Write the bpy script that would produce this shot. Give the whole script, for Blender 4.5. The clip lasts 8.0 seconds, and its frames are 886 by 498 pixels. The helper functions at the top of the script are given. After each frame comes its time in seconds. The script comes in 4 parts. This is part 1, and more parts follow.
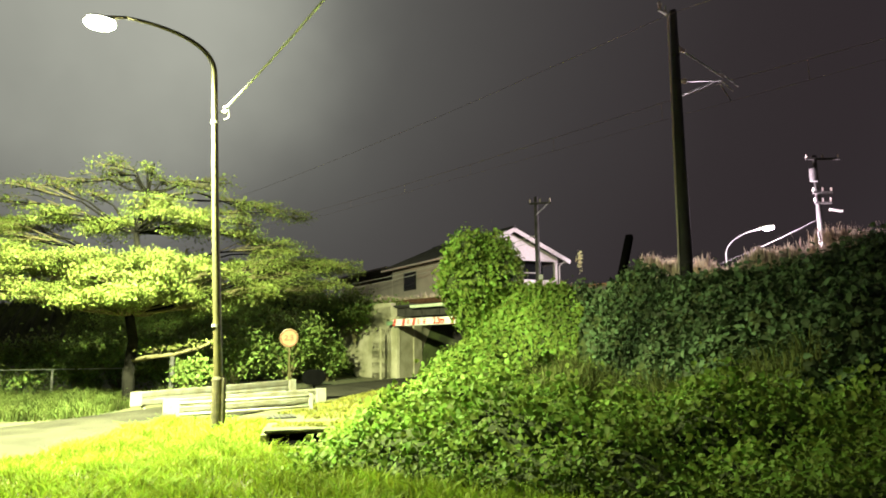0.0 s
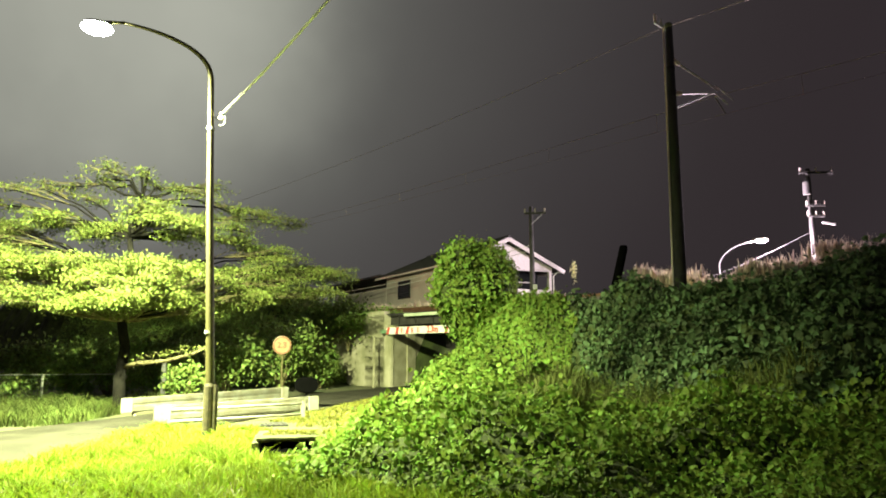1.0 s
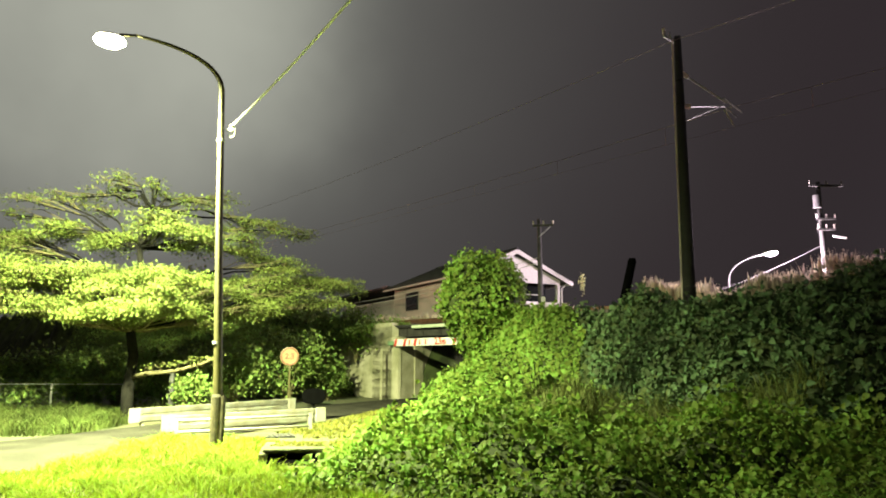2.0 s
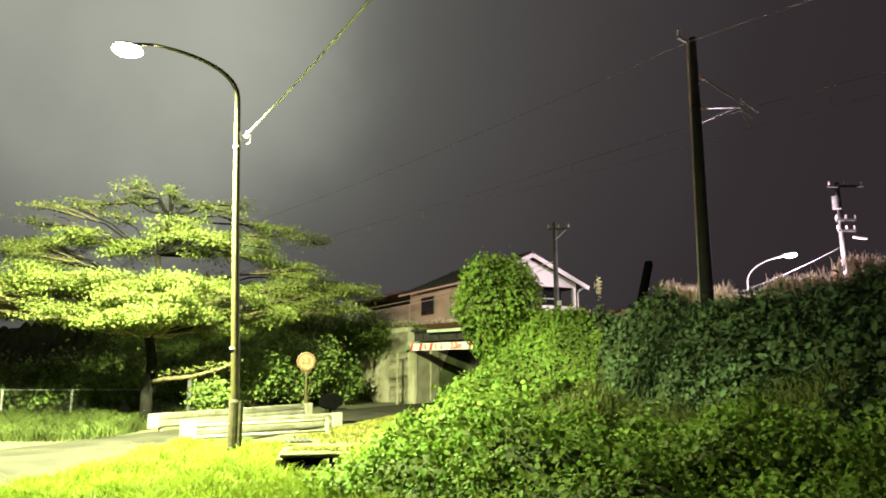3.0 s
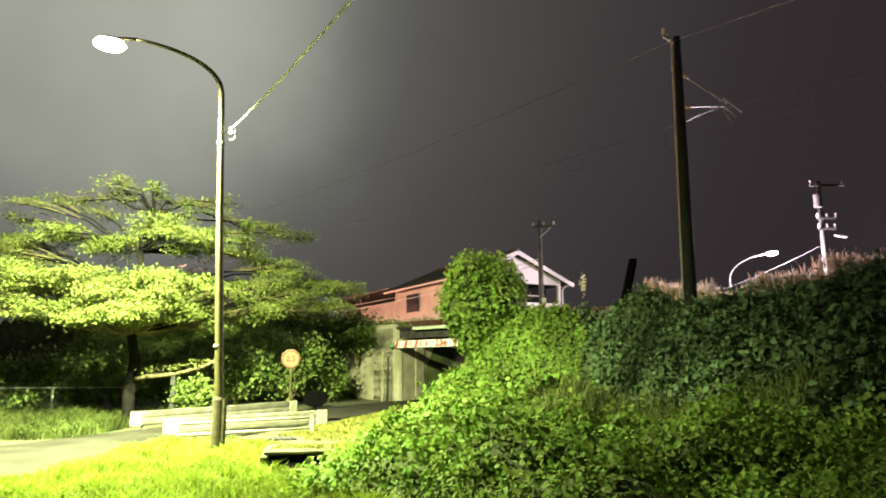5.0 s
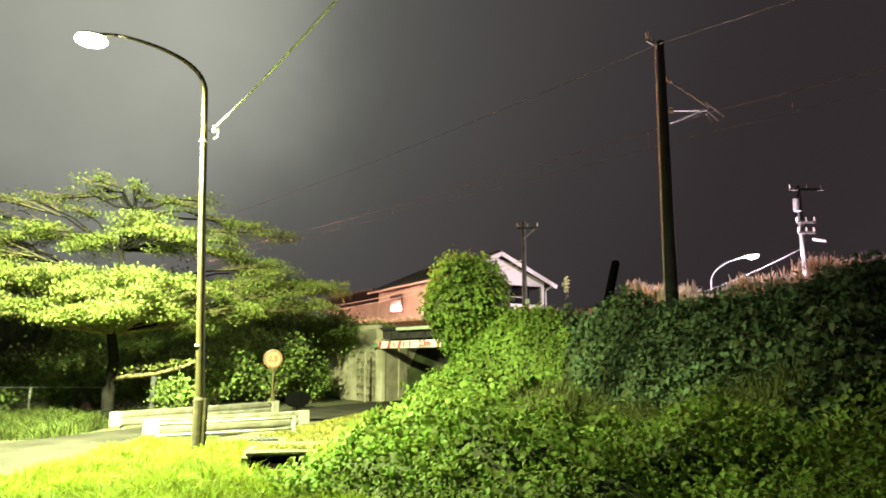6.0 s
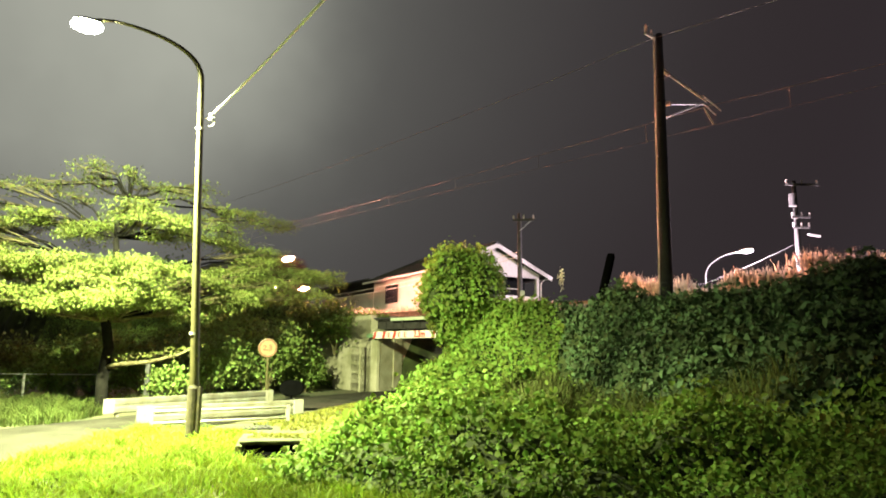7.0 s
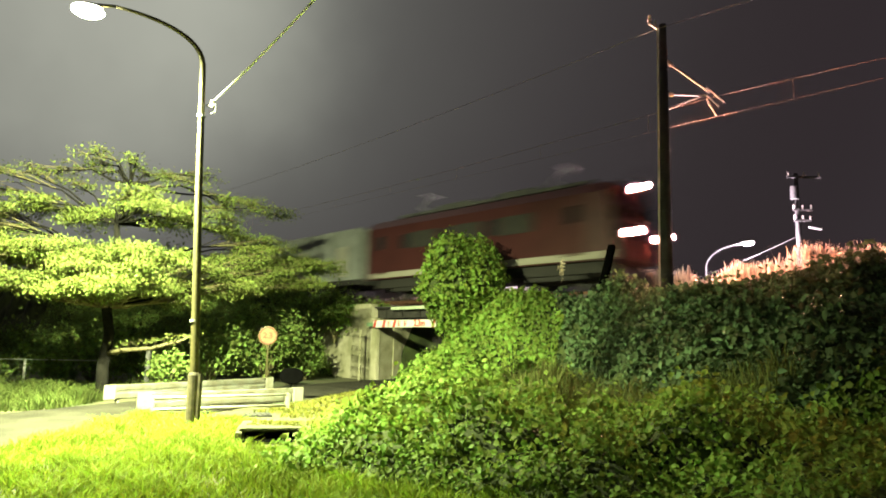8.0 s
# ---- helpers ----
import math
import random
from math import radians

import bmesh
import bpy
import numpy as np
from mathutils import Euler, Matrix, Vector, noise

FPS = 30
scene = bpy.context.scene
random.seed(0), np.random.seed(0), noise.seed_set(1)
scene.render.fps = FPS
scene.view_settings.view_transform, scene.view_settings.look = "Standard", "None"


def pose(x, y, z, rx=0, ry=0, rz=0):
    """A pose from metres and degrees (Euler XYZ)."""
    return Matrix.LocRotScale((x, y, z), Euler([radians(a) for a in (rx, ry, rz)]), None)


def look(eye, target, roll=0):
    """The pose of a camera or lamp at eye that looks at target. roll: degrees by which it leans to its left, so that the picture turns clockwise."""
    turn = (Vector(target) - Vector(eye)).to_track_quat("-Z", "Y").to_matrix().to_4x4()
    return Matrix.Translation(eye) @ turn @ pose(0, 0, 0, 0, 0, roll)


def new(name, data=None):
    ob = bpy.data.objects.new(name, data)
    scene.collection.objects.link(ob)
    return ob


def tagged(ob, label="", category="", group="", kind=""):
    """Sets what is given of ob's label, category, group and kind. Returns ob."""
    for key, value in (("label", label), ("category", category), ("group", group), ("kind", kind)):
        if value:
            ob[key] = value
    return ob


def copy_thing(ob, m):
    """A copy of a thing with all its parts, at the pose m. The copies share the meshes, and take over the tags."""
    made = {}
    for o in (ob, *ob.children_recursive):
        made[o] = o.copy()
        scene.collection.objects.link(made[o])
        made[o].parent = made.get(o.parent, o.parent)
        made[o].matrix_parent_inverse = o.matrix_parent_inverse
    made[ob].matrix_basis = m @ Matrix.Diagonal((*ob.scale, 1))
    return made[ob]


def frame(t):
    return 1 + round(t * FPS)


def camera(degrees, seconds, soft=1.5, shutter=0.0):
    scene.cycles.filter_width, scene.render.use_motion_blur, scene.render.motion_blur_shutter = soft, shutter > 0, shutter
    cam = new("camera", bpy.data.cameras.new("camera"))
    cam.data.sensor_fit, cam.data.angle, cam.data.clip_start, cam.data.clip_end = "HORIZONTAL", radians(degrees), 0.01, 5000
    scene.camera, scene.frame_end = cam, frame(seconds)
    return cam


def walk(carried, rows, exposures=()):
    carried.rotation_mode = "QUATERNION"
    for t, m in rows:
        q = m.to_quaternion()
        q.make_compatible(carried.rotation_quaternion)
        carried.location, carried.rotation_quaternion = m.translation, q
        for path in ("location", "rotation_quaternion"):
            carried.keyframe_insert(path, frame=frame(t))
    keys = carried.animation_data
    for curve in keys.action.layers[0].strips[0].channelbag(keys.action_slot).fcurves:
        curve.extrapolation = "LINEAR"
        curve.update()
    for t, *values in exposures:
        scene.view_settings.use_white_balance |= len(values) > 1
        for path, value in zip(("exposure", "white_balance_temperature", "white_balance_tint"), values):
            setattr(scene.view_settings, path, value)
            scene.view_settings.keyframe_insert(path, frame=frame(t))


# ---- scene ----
# ---- camera and its walk ----
cam = camera(66.0, 8.0, soft=1.8, shutter=1.2)
PATH = [
    (0.0, 0.16, 7.61, 0.81), (0.5, -0.20, 7.84, 0.56), (1.0, -0.38, 8.34, 0.24), (1.5, -0.20, 8.90, 0.00),
    (3.0, 1.58, 9.70, 0.09), (3.5, 1.86, 9.56, 0.18), (4.0, 1.72, 9.45, 0.14), (4.5, 1.16, 9.44, 0.13),
    (6.0, -1.05, 9.52, -0.03), (6.5, -1.36, 9.26, -0.33), (7.0, -1.50, 8.77, -0.60), (7.5, -1.55, 8.35, -0.94),
    (8.0, -1.52, 7.89, -1.13),
]
walk(cam, [(t, pose(0, 0, 1.6, 90 + p, r, w)) for t, w, p, r in PATH])

# ---- plan: s runs along the railway (away to the left), u across it (away from the viewer) ----
AZ = radians(41.5)
TX, TY, NX, NY = -math.sin(AZ), math.cos(AZ), math.cos(AZ), math.sin(AZ)
TRACK_U, RAIL_Z = 20.5, 3.5
LAMP = Vector((-6.12, 11.6, 7.3))


def su(s, u, z=0.0):
    return Vector((TX * s + NX * u, TY * s + NY * u, z))


def to_su(x, y):
    return TX * x + TY * y, NX * x + NY * y


TRACK_ROT = math.degrees(AZ)  # local y runs along +s, local x along +u

# ---- night sky, lamps ----
world = bpy.data.worlds.new("night_sky")
scene.world = world
world.use_nodes = True
wn, wl = world.node_tree.nodes, world.node_tree.links
wn.clear()
w_out = wn.new("ShaderNodeOutputWorld")
w_bg = wn.new("ShaderNodeBackground")
w_tc = wn.new("ShaderNodeTexCoord")
w_dot = wn.new("ShaderNodeVectorMath")
w_dot.operation = "DOT_PRODUCT"
w_dot.inputs[1].default_value = Vector((-0.43, 0.80, 0.44)).normalized() * 0.955
w_ramp = wn.new("ShaderNodeValToRGB")
w_noise = wn.new("ShaderNodeTexNoise")
w_noise.inputs["Scale"].default_value = 2.2
w_noise.inputs["Detail"].default_value = 5
w_add = wn.new("ShaderNodeMath")
w_add.operation = "MULTIPLY_ADD"
w_add.inputs[1].default_value = 0.07
wl.new(w_tc.outputs["Generated"], w_dot.inputs[0])
wl.new(w_tc.outputs["Generated"], w_noise.inputs["Vector"])
wl.new(w_noise.outputs["Fac"], w_add.inputs[0])
wl.new(w_dot.outputs["Value"], w_add.inputs[2])
wl.new(w_add.outputs[0], w_ramp.inputs[0])
wl.new(w_ramp.outputs[0], w_bg.inputs[0])
wl.new(w_bg.outputs[0], w_out.inputs[0])
# the lamp's haze glow is put into the sky colours, brightest towards it
el = w_ramp.color_ramp.elements
w_ramp.color_ramp.interpolation = "B_SPLINE"
# the unseen sky behind the viewer is raised as added fill
el[0].position, el[0].color = 0.05, (0.056, 0.047, 0.052, 1)
el[1].position, el[1].color = 1.0, (0.50, 0.51, 0.43, 1)
for pos, col in ((0.50, (0.028, 0.021, 0.024, 1)), (0.68, (0.034, 0.027, 0.029, 1)), (0.78, (0.049, 0.043, 0.044, 1)), (0.85, (0.066, 0.061, 0.059, 1)), (0.915, (0.094, 0.091, 0.085, 1)), (0.955, (0.175, 0.177, 0.156, 1))):
    e = el.new(pos)
    e.color = col


def lamp(name, at, watts, colour, radius):
    d = bpy.data.lights.new(name, "POINT")
    d.energy, d.color, d.shadow_soft_size = watts, colour, radius
    ob = new(name, d)
    ob.location = at
    return ob


lamp("far_lamp_light", su(13.2, 32.0, 6.2), 8500, (1.0, 0.78, 0.93), 0.12)

# the street lamp's optics throw the light down and away from the pole, over the lane and the tree
spot = bpy.data.lights.new("street_lamp_light", "SPOT")
spot.energy, spot.color, spot.shadow_soft_size, spot.spot_size, spot.spot_blend = 56000, (0.92, 1.0, 0.53), 0.12, radians(179), 1.0
spot_ob = new("street_lamp_light", spot)
spot_ob.matrix_world = look(LAMP - Vector((0, 0, 0.30)), LAMP + Vector((-0.23, 0.46, -1.45)))


# ---- materials ----
def material(name, colour, rough=0.8, metal=0.0, vary=0.25, scale=6.0, bump=0.2, island=0.0, second=None, fine=60.0, trans=0.0, obj=0.0):
    m = bpy.data.materials.new(name)
    m.use_nodes = True
    n, l = m.node_tree.nodes, m.node_tree.links
    b = n["Principled BSDF"]
    b.inputs["Roughness"].default_value, b.inputs["Metallic"].default_value = rough, metal
    tc = n.new("ShaderNodeTexCoord")
    big, small = n.new("ShaderNodeTexNoise"), n.new("ShaderNodeTexNoise")
    for tex, sc in ((big, scale), (small, fine)):
        tex.inputs["Scale"].default_value = sc
        tex.inputs["Detail"].default_value = 6
        l.new(tc.outputs["Object"], tex.inputs["Vector"])
    mix = n.new("ShaderNodeMix")
    mix.data_type = "RGBA"
    dark = second or tuple(c * (1 - vary) for c in colour)
    lite = tuple(min(1, c * (1 + vary)) for c in colour) if not second else colour
    mix.inputs[6].default_value, mix.inputs[7].default_value = (*dark, 1), (*lite, 1)
    ramp = n.new("ShaderNodeValToRGB")
    ramp.color_ramp.elements[0].position, ramp.color_ramp.elements[1].position = 0.36, 0.64
    l.new(big.outputs["Fac"], ramp.inputs[0])
    l.new(ramp.outputs[0], mix.inputs[0])
    hsv = n.new("ShaderNodeHueSaturation")
    l.new(mix.outputs[2], hsv.inputs["Color"])
    val = n.new("ShaderNodeMapRange")
    val.inputs[3].default_value, val.inputs[4].default_value = 1 - vary * 0.8, 1 + vary * 0.8
    l.new(small.outputs["Fac"], val.inputs[0])
    src = val.outputs[0]
    if island or obj:
        geo = n.new("ShaderNodeNewGeometry") if island else n.new("ShaderNodeObjectInfo")
        rnd = geo.outputs["Random Per Island"] if island else geo.outputs["Random"]
        amount = island or obj
        mr = n.new("ShaderNodeMapRange")
        mr.inputs[3].default_value, mr.inputs[4].default_value = 1 - amount, 1 + amount
        l.new(rnd, mr.inputs[0])
        mul = n.new("ShaderNodeMath")
        mul.operation = "MULTIPLY"
        l.new(src, mul.inputs[0])
        l.new(mr.outputs[0], mul.inputs[1])
        src = mul.outputs[0]
        if island:
            hr = n.new("ShaderNodeMapRange")
            hr.inputs[3].default_value, hr.inputs[4].default_value = 0.47, 0.52
            l.new(rnd, hr.inputs[0])
            l.new(hr.outputs[0], hsv.inputs["Hue"])
    l.new(src, hsv.inputs["Value"])
    l.new(hsv.outputs[0], b.inputs["Base Color"])
    if bump:
        bp = n.new("ShaderNodeBump")
        bp.inputs["Strength"].default_value = bump
        bp.inputs["Distance"].default_value = 0.02
        l.new(small.outputs["Fac"], bp.inputs["Height"])
        l.new(bp.outputs[0], b.inputs["Normal"])
    if trans:
        tr = n.new("ShaderNodeBsdfTranslucent")
        l.new(hsv.outputs[0], tr.inputs["Color"])
        ms = n.new("ShaderNodeMixShader")
        ms.inputs[0].default_value = trans
        l.new(b.outputs[0], ms.inputs[1])
        l.new(tr.outputs[0], ms.inputs[2])
        l.new(ms.outputs[0], n["Material Output"].inputs["Surface"])
    return m


def glow(name, colour, strength):
    m = bpy.data.materials.new(name)
    m.use_nodes = True
    b = m.node_tree.nodes["Principled BSDF"]
    b.inputs["Base Color"].default_value = (0.02, 0.02, 0.02, 1)
    b.inputs["Emission Color"].default_value = (*colour, 1)
    b.inputs["Emission Strength"].default_value = strength
    return m


M_SOIL = material("soil", (0.11, 0.10, 0.05), 0.95, vary=0.4, scale=0.8, second=(0.06, 0.08, 0.03), bump=0.6)
M_UNDER = material("undergrowth", (0.045, 0.062, 0.014), 0.95, vary=0.5, scale=1.5, bump=0.6)
M_ASPHALT = material("worn_asphalt", (0.032, 0.030, 0.021), 0.9, vary=0.3, scale=1.2, bump=0.5, fine=90)
M_CONC = material("weathered_concrete", (0.46, 0.43, 0.31), 0.9, vary=0.3, scale=1.4, second=(0.27, 0.26, 0.16), bump=0.4, fine=30)
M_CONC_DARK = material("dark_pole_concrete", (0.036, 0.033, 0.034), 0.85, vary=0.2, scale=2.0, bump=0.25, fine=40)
M_POLEGREY = material("weathered_pole_concrete", (0.075, 0.073, 0.07), 0.9, vary=0.25, scale=3, bump=0.2)
M_STEEL = material("galvanised_steel", (0.45, 0.46, 0.42), 0.5, 0.3, vary=0.15, scale=5, bump=0.08)
M_POLE = material("painted_pole_steel", (0.075, 0.064, 0.020), 0.6, 0.1, vary=0.2, scale=4, bump=0.1)
M_RAILWHITE = material("white_guardrail_paint", (0.37, 0.37, 0.30), 0.55, vary=0.14, scale=3, bump=0.06, second=(0.27, 0.25, 0.18))
M_GREEN = material("green_girder_paint", (0.16, 0.30, 0.16), 0.6, vary=0.25, scale=3, bump=0.2, second=(0.12, 0.16, 0.09))
# pale because the lamplight on the flange is mixed into the paint
M_FLANGE = material("pale_lit_flange_paint", (0.50, 0.56, 0.40), 0.6, vary=0.2, scale=5, bump=0.1)
# dark colour holds the girders' shade; sleepers and grating bars share it
M_DARKSTEEL = material("dark_steel", (0.035, 0.032, 0.028), 0.8, vary=0.4, scale=5, bump=0.3)
M_WHITE = material("white_paint", (0.78, 0.77, 0.72), 0.55, vary=0.08, scale=4, bump=0.05)
M_RED = material("red_stripe_paint", (0.55, 0.07, 0.05), 0.55, vary=0.2, scale=5, bump=0.05)
M_DARKINK = material("dark_lettering", (0.03, 0.03, 0.03), 0.6, vary=0.1)
M_SLEEVE = material("rusty_sleeve_steel", (0.075, 0.062, 0.03), 0.8, vary=0.4, scale=9, bump=0.3)
M_WEED = material("rank_weeds", (0.060, 0.082, 0.018), 0.8, vary=0.35, scale=0.9, bump=0, island=0.4, trans=0.25)
M_BLACK = material("black_rubber", (0.002, 0.002, 0.002), 0.85, vary=0.2, bump=0.05)
M_BLACK.node_tree.nodes["Principled BSDF"].inputs["Specular IOR Level"].default_value = 0.0
M_SIGN = material("faded_sign_face", (0.15, 0.115, 0.045), 0.5, vary=0.15, scale=8, bump=0.05)
M_SIGNRED = material("faded_sign_red", (0.12, 0.045, 0.015), 0.5, vary=0.2, scale=8, bump=0.05)
M_WALL = material("cream_house_wall", (0.62, 0.55, 0.50), 0.85, vary=0.08, scale=1.0, bump=0.15)
M_ROOF = material("dark_roof_tile", (0.05, 0.048, 0.05), 0.7, vary=0.25, scale=3, bump=0.2)
M_TRIM = material("white_house_trim", (0.74, 0.70, 0.68), 0.6, vary=0.06, bump=0.05)
M_GLASS = material("dark_window_glass", (0.02, 0.022, 0.025), 0.08, vary=0.1, bump=0)
# near-black: the crown's shade on trunk and upper limbs is put in
M_BARK = material("shaded_bark", (0.010, 0.009, 0.007), 0.95, vary=0.4, scale=8, bump=0.8, fine=40)
# paler copy of the bark for wood that catches the lamp
M_TWIG = material("pale_lit_bark", (0.15, 0.13, 0.065), 0.9, vary=0.3, scale=8, bump=0.5, fine=40)
M_CHERRY = material("cherry_leaf", (0.165, 0.21, 0.05), 0.6, vary=0.2, scale=0.7, bump=0, island=0.35, trans=0.3)
M_KUDZU = material("kudzu_leaf", (0.188, 0.29, 0.052), 0.6, vary=0.35, scale=0.7, bump=0, island=0.34, trans=0.38)
M_DARKLEAF = material("dark_bank_leaf", (0.084, 0.130, 0.056), 0.6, vary=0.35, scale=0.7, bump=0, island=0.5, trans=0.2)
M_MOSSY = material("mossy_concrete", (0.10, 0.10, 0.045), 0.95, vary=0.4, scale=4, bump=0.5, second=(0.05, 0.06, 0.02), fine=30)
M_SHRUB = material("shrub_leaf", (0.17, 0.25, 0.06), 0.6, vary=0.3, scale=0.8, bump=0, island=0.45, trans=0.3)
M_GRASS = material("verge_grass", (0.215, 0.30, 0.030), 0.7, vary=0.25, scale=0.9, bump=0, island=0.35, trans=0.3)
M_BANKGRASS = material("bank_grass", (0.12, 0.145, 0.04), 0.75, vary=0.3, scale=0.8, bump=0, island=0.4, trans=0.3)
M_DRY = material("dry_yellow_grass", (0.21, 0.215, 0.04), 0.8, vary=0.3, scale=0.9, bump=0, island=0.35, trans=0.3)
M_REED = material("dry_silver_grass", (0.62, 0.54, 0.41), 0.8, vary=0.25, scale=1.0, bump=0, island=0.35, trans=0.3)
M_BALLAST = material("track_ballast", (0.16, 0.14, 0.12), 0.95, vary=0.4, scale=12, bump=0.9, fine=40)
M_RUST = material("rail_rust", (0.16, 0.08, 0.05), 0.6, 0.5, vary=0.3, bump=0.2)
M_COPPER = material("overhead_wire", (0.34, 0.26, 0.21), 0.5, 0.6, vary=0.1, bump=0)
M_CABLE = material("pale_cable_sheath", (0.78, 0.78, 0.74), 0.6, vary=0.04, bump=0)
M_INSUL = material("glazed_insulator", (0.70, 0.62, 0.55), 0.25, vary=0.1, bump=0)
M_LOCO = material("red_train_paint", (0.062, 0.019, 0.019), 0.4, vary=0.12, scale=1.5, bump=0.05)
M_CREAM = material("cream_train_band", (0.36, 0.34, 0.28), 0.45, vary=0.1, scale=1.5, bump=0.05)
M_ROOFGREY = material("train_roof_grey", (0.09, 0.09, 0.09), 0.7, vary=0.2, scale=2, bump=0.2)
M_UNDERFRAME = material("underframe_grime", (0.03, 0.028, 0.025), 0.85, vary=0.3, scale=4, bump=0.3)
M_CONTAINER = material("grey_container_paint", (0.22, 0.23, 0.22), 0.6, vary=0.2, scale=1.5, bump=0.15)
for leafy in (M_CHERRY, M_KUDZU, M_SHRUB, M_GRASS, M_WEED, M_BANKGRASS, M_DRY, M_BARK, M_TWIG, M_DARKLEAF, M_ASPHALT, M_CONC, M_RAILWHITE):
    leafy.node_tree.nodes["Principled BSDF"].inputs["Specular IOR Level"].default_value = 0.18
G_LAMP = glow("lamp_bowl_glow", (0.95, 1.0, 0.60), 160)
G_FAR = glow("far_lamp_glow", (1.0, 0.86, 1.0), 60)
G_LENS = glow("headlight_reflector_glow", (1.0, 0.38, 0.28), 15000)
G_BEAM = glow("headlight_bulb_glow", (1.0, 0.38, 0.26), 2600000)


# ---- mesh helpers ----
def thing(name, at=(0, 0, 0), rz=0.0, label="", category="", group="", kind=""):
    ob = new(name)
    ob.empty_display_size = 0.2
    ob.location, ob.rotation_euler = at, (0, 0, radians(rz))
    return tagged(ob, label, category, group, kind)


def link(name, bm, mat, smooth=False):
    me = bpy.data.meshes.new(name)
    if smooth:
        for f in bm.faces:
            f.smooth = True
    bm.to_mesh(me)
    bm.free()
    for m in mat if isinstance(mat, (list, tuple)) else (mat,):
        me.materials.append(m)
    return new(name, me)


def part(name, bm, mat, parent, label="", smooth=False):
    ob = link(name, bm, mat, smooth)
    ob.parent = parent
    return tagged(ob, label)


def box(bm, c, size, rot=(0, 0, 0), bevel=0.0):
    tmp = bmesh.new()
    bmesh.ops.create_cube(tmp, size=1.0)
    for v in tmp.verts:
        v.co = Vector((v.co.x * size[0], v.co.y * size[1], v.co.z * size[2]))
    if bevel:
        bmesh.ops.bevel(tmp, geom=tmp.edges[:], offset=bevel, segments=2, affect="EDGES")
    m = pose(*c, *rot)
    verts = {v: bm.verts.new(m @ v.co) for v in tmp.verts}
    for f in tmp.faces:
        bm.faces.new([verts[v] for v in f.verts])
    tmp.free()
    return bm


def tube(bm, pts, radii, n=10, caps=True):
    pts = [Vector(p) for p in pts]
    if not isinstance(radii, (list, tuple)):
        radii = [radii] * len(pts)
    rings, side = [], None
    for i, p in enumerate(pts):
        d = (pts[min(i + 1, len(pts) - 1)] - pts[max(i - 1, 0)]).normalized()
        if side is None:
            side = d.orthogonal().normalized()
        side = (side - d * side.dot(d)).normalized()
        up = d.cross(side)
        rings.append([bm.verts.new(p + radii[i] * (math.cos(a) * side + math.sin(a) * up)) for a in (2 * math.pi * k / n for k in range(n))])
    for a, b in zip(rings, rings[1:]):
        for k in range(n):
            bm.faces.new((a[k], a[(k + 1) % n], b[(k + 1) % n], b[k]))
    if caps:
        bm.faces.new(rings[0][::-1])
        bm.faces.new(rings[-1])
    return bm


def prism(bm, outline, depth, m=None):
    """An outline in x, z pushed along y by depth."""
    m = m or Matrix.Identity(4)
    a = [bm.verts.new(m @ Vector((x, 0, z))) for x, z in outline]
    b = [bm.verts.new(m @ Vector((x, depth, z))) for x, z in outline]
    bm.faces.new(a)
    bm.faces.new(b[::-1])
    for i in range(len(a)):
        j = (i + 1) % len(a)
        bm.faces.new((a[j], a[i], b[i], b[j]))
    bmesh.ops.recalc_face_normals(bm, faces=bm.faces[:])
    return bm


def nb():
    return bmesh.new()


def raw(name, verts, faces, mat, smooth=False):
    """A mesh from arrays: verts (n, 3), faces (m, 4)."""
    me = bpy.data.meshes.new(name)
    verts, faces = np.asarray(verts, dtype=np.float32), np.asarray(faces, dtype=np.int32)
    k = faces.shape[1]
    me.vertices.add(len(verts))
    me.vertices.foreach_set("co", verts.ravel())
    me.loops.add(faces.size)
    me.loops.foreach_set("vertex_index", faces.ravel())
    me.polygons.add(len(faces))
    me.polygons.foreach_set("loop_start", np.arange(0, faces.size, k, dtype=np.int32))
    me.polygons.foreach_set("loop_total", np.full(len(faces), k, dtype=np.int32))
    me.update(calc_edges=True)
    me.materials.append(mat)
    return new(name, me)


rng = np.random.default_rng(7)


def leaves(name, pos, nrm, size, mat, wide=0.75, jitter=0.55):
    """Folded six-cornered leaves at pos, facing roughly nrm."""
    n = len(pos)
    nrm = nrm + rng.normal(0, jitter, (n, 3))
    nrm /= np.linalg.norm(nrm, axis=1)[:, None]
    a = np.cross(nrm, rng.normal(0, 1, (n, 3)))
    a /= np.linalg.norm(a, axis=1)[:, None]
    a[:, 2] -= 0.25
    b = np.cross(nrm, a)
    size = np.broadcast_to(size, (n,)) * rng.uniform(0.5, 1.45, n)
    L, W = size[:, None], (size * wide)[:, None]
    fold = nrm * L * 0.12
    base, tip = pos - a * L * 0.5, pos + a * L * 0.55 - nrm * L * 0.10
    l1, r1 = pos - a * L * 0.22 + b * W * 0.5 + fold, pos - a * L * 0.22 - b * W * 0.5 + fold
    l2, r2 = pos + a * L * 0.15 + b * W * 0.42 + fold, pos + a * L * 0.15 - b * W * 0.42 + fold
    v = np.stack([base, l1, l2, tip, r2, r1], 1).reshape(-1, 3)
    i = np.arange(n)[:, None] * 6
    f = np.concatenate([i + [0, 3, 2, 1], i + [0, 5, 4, 3]], 0)
    return raw(name, v, f, mat)


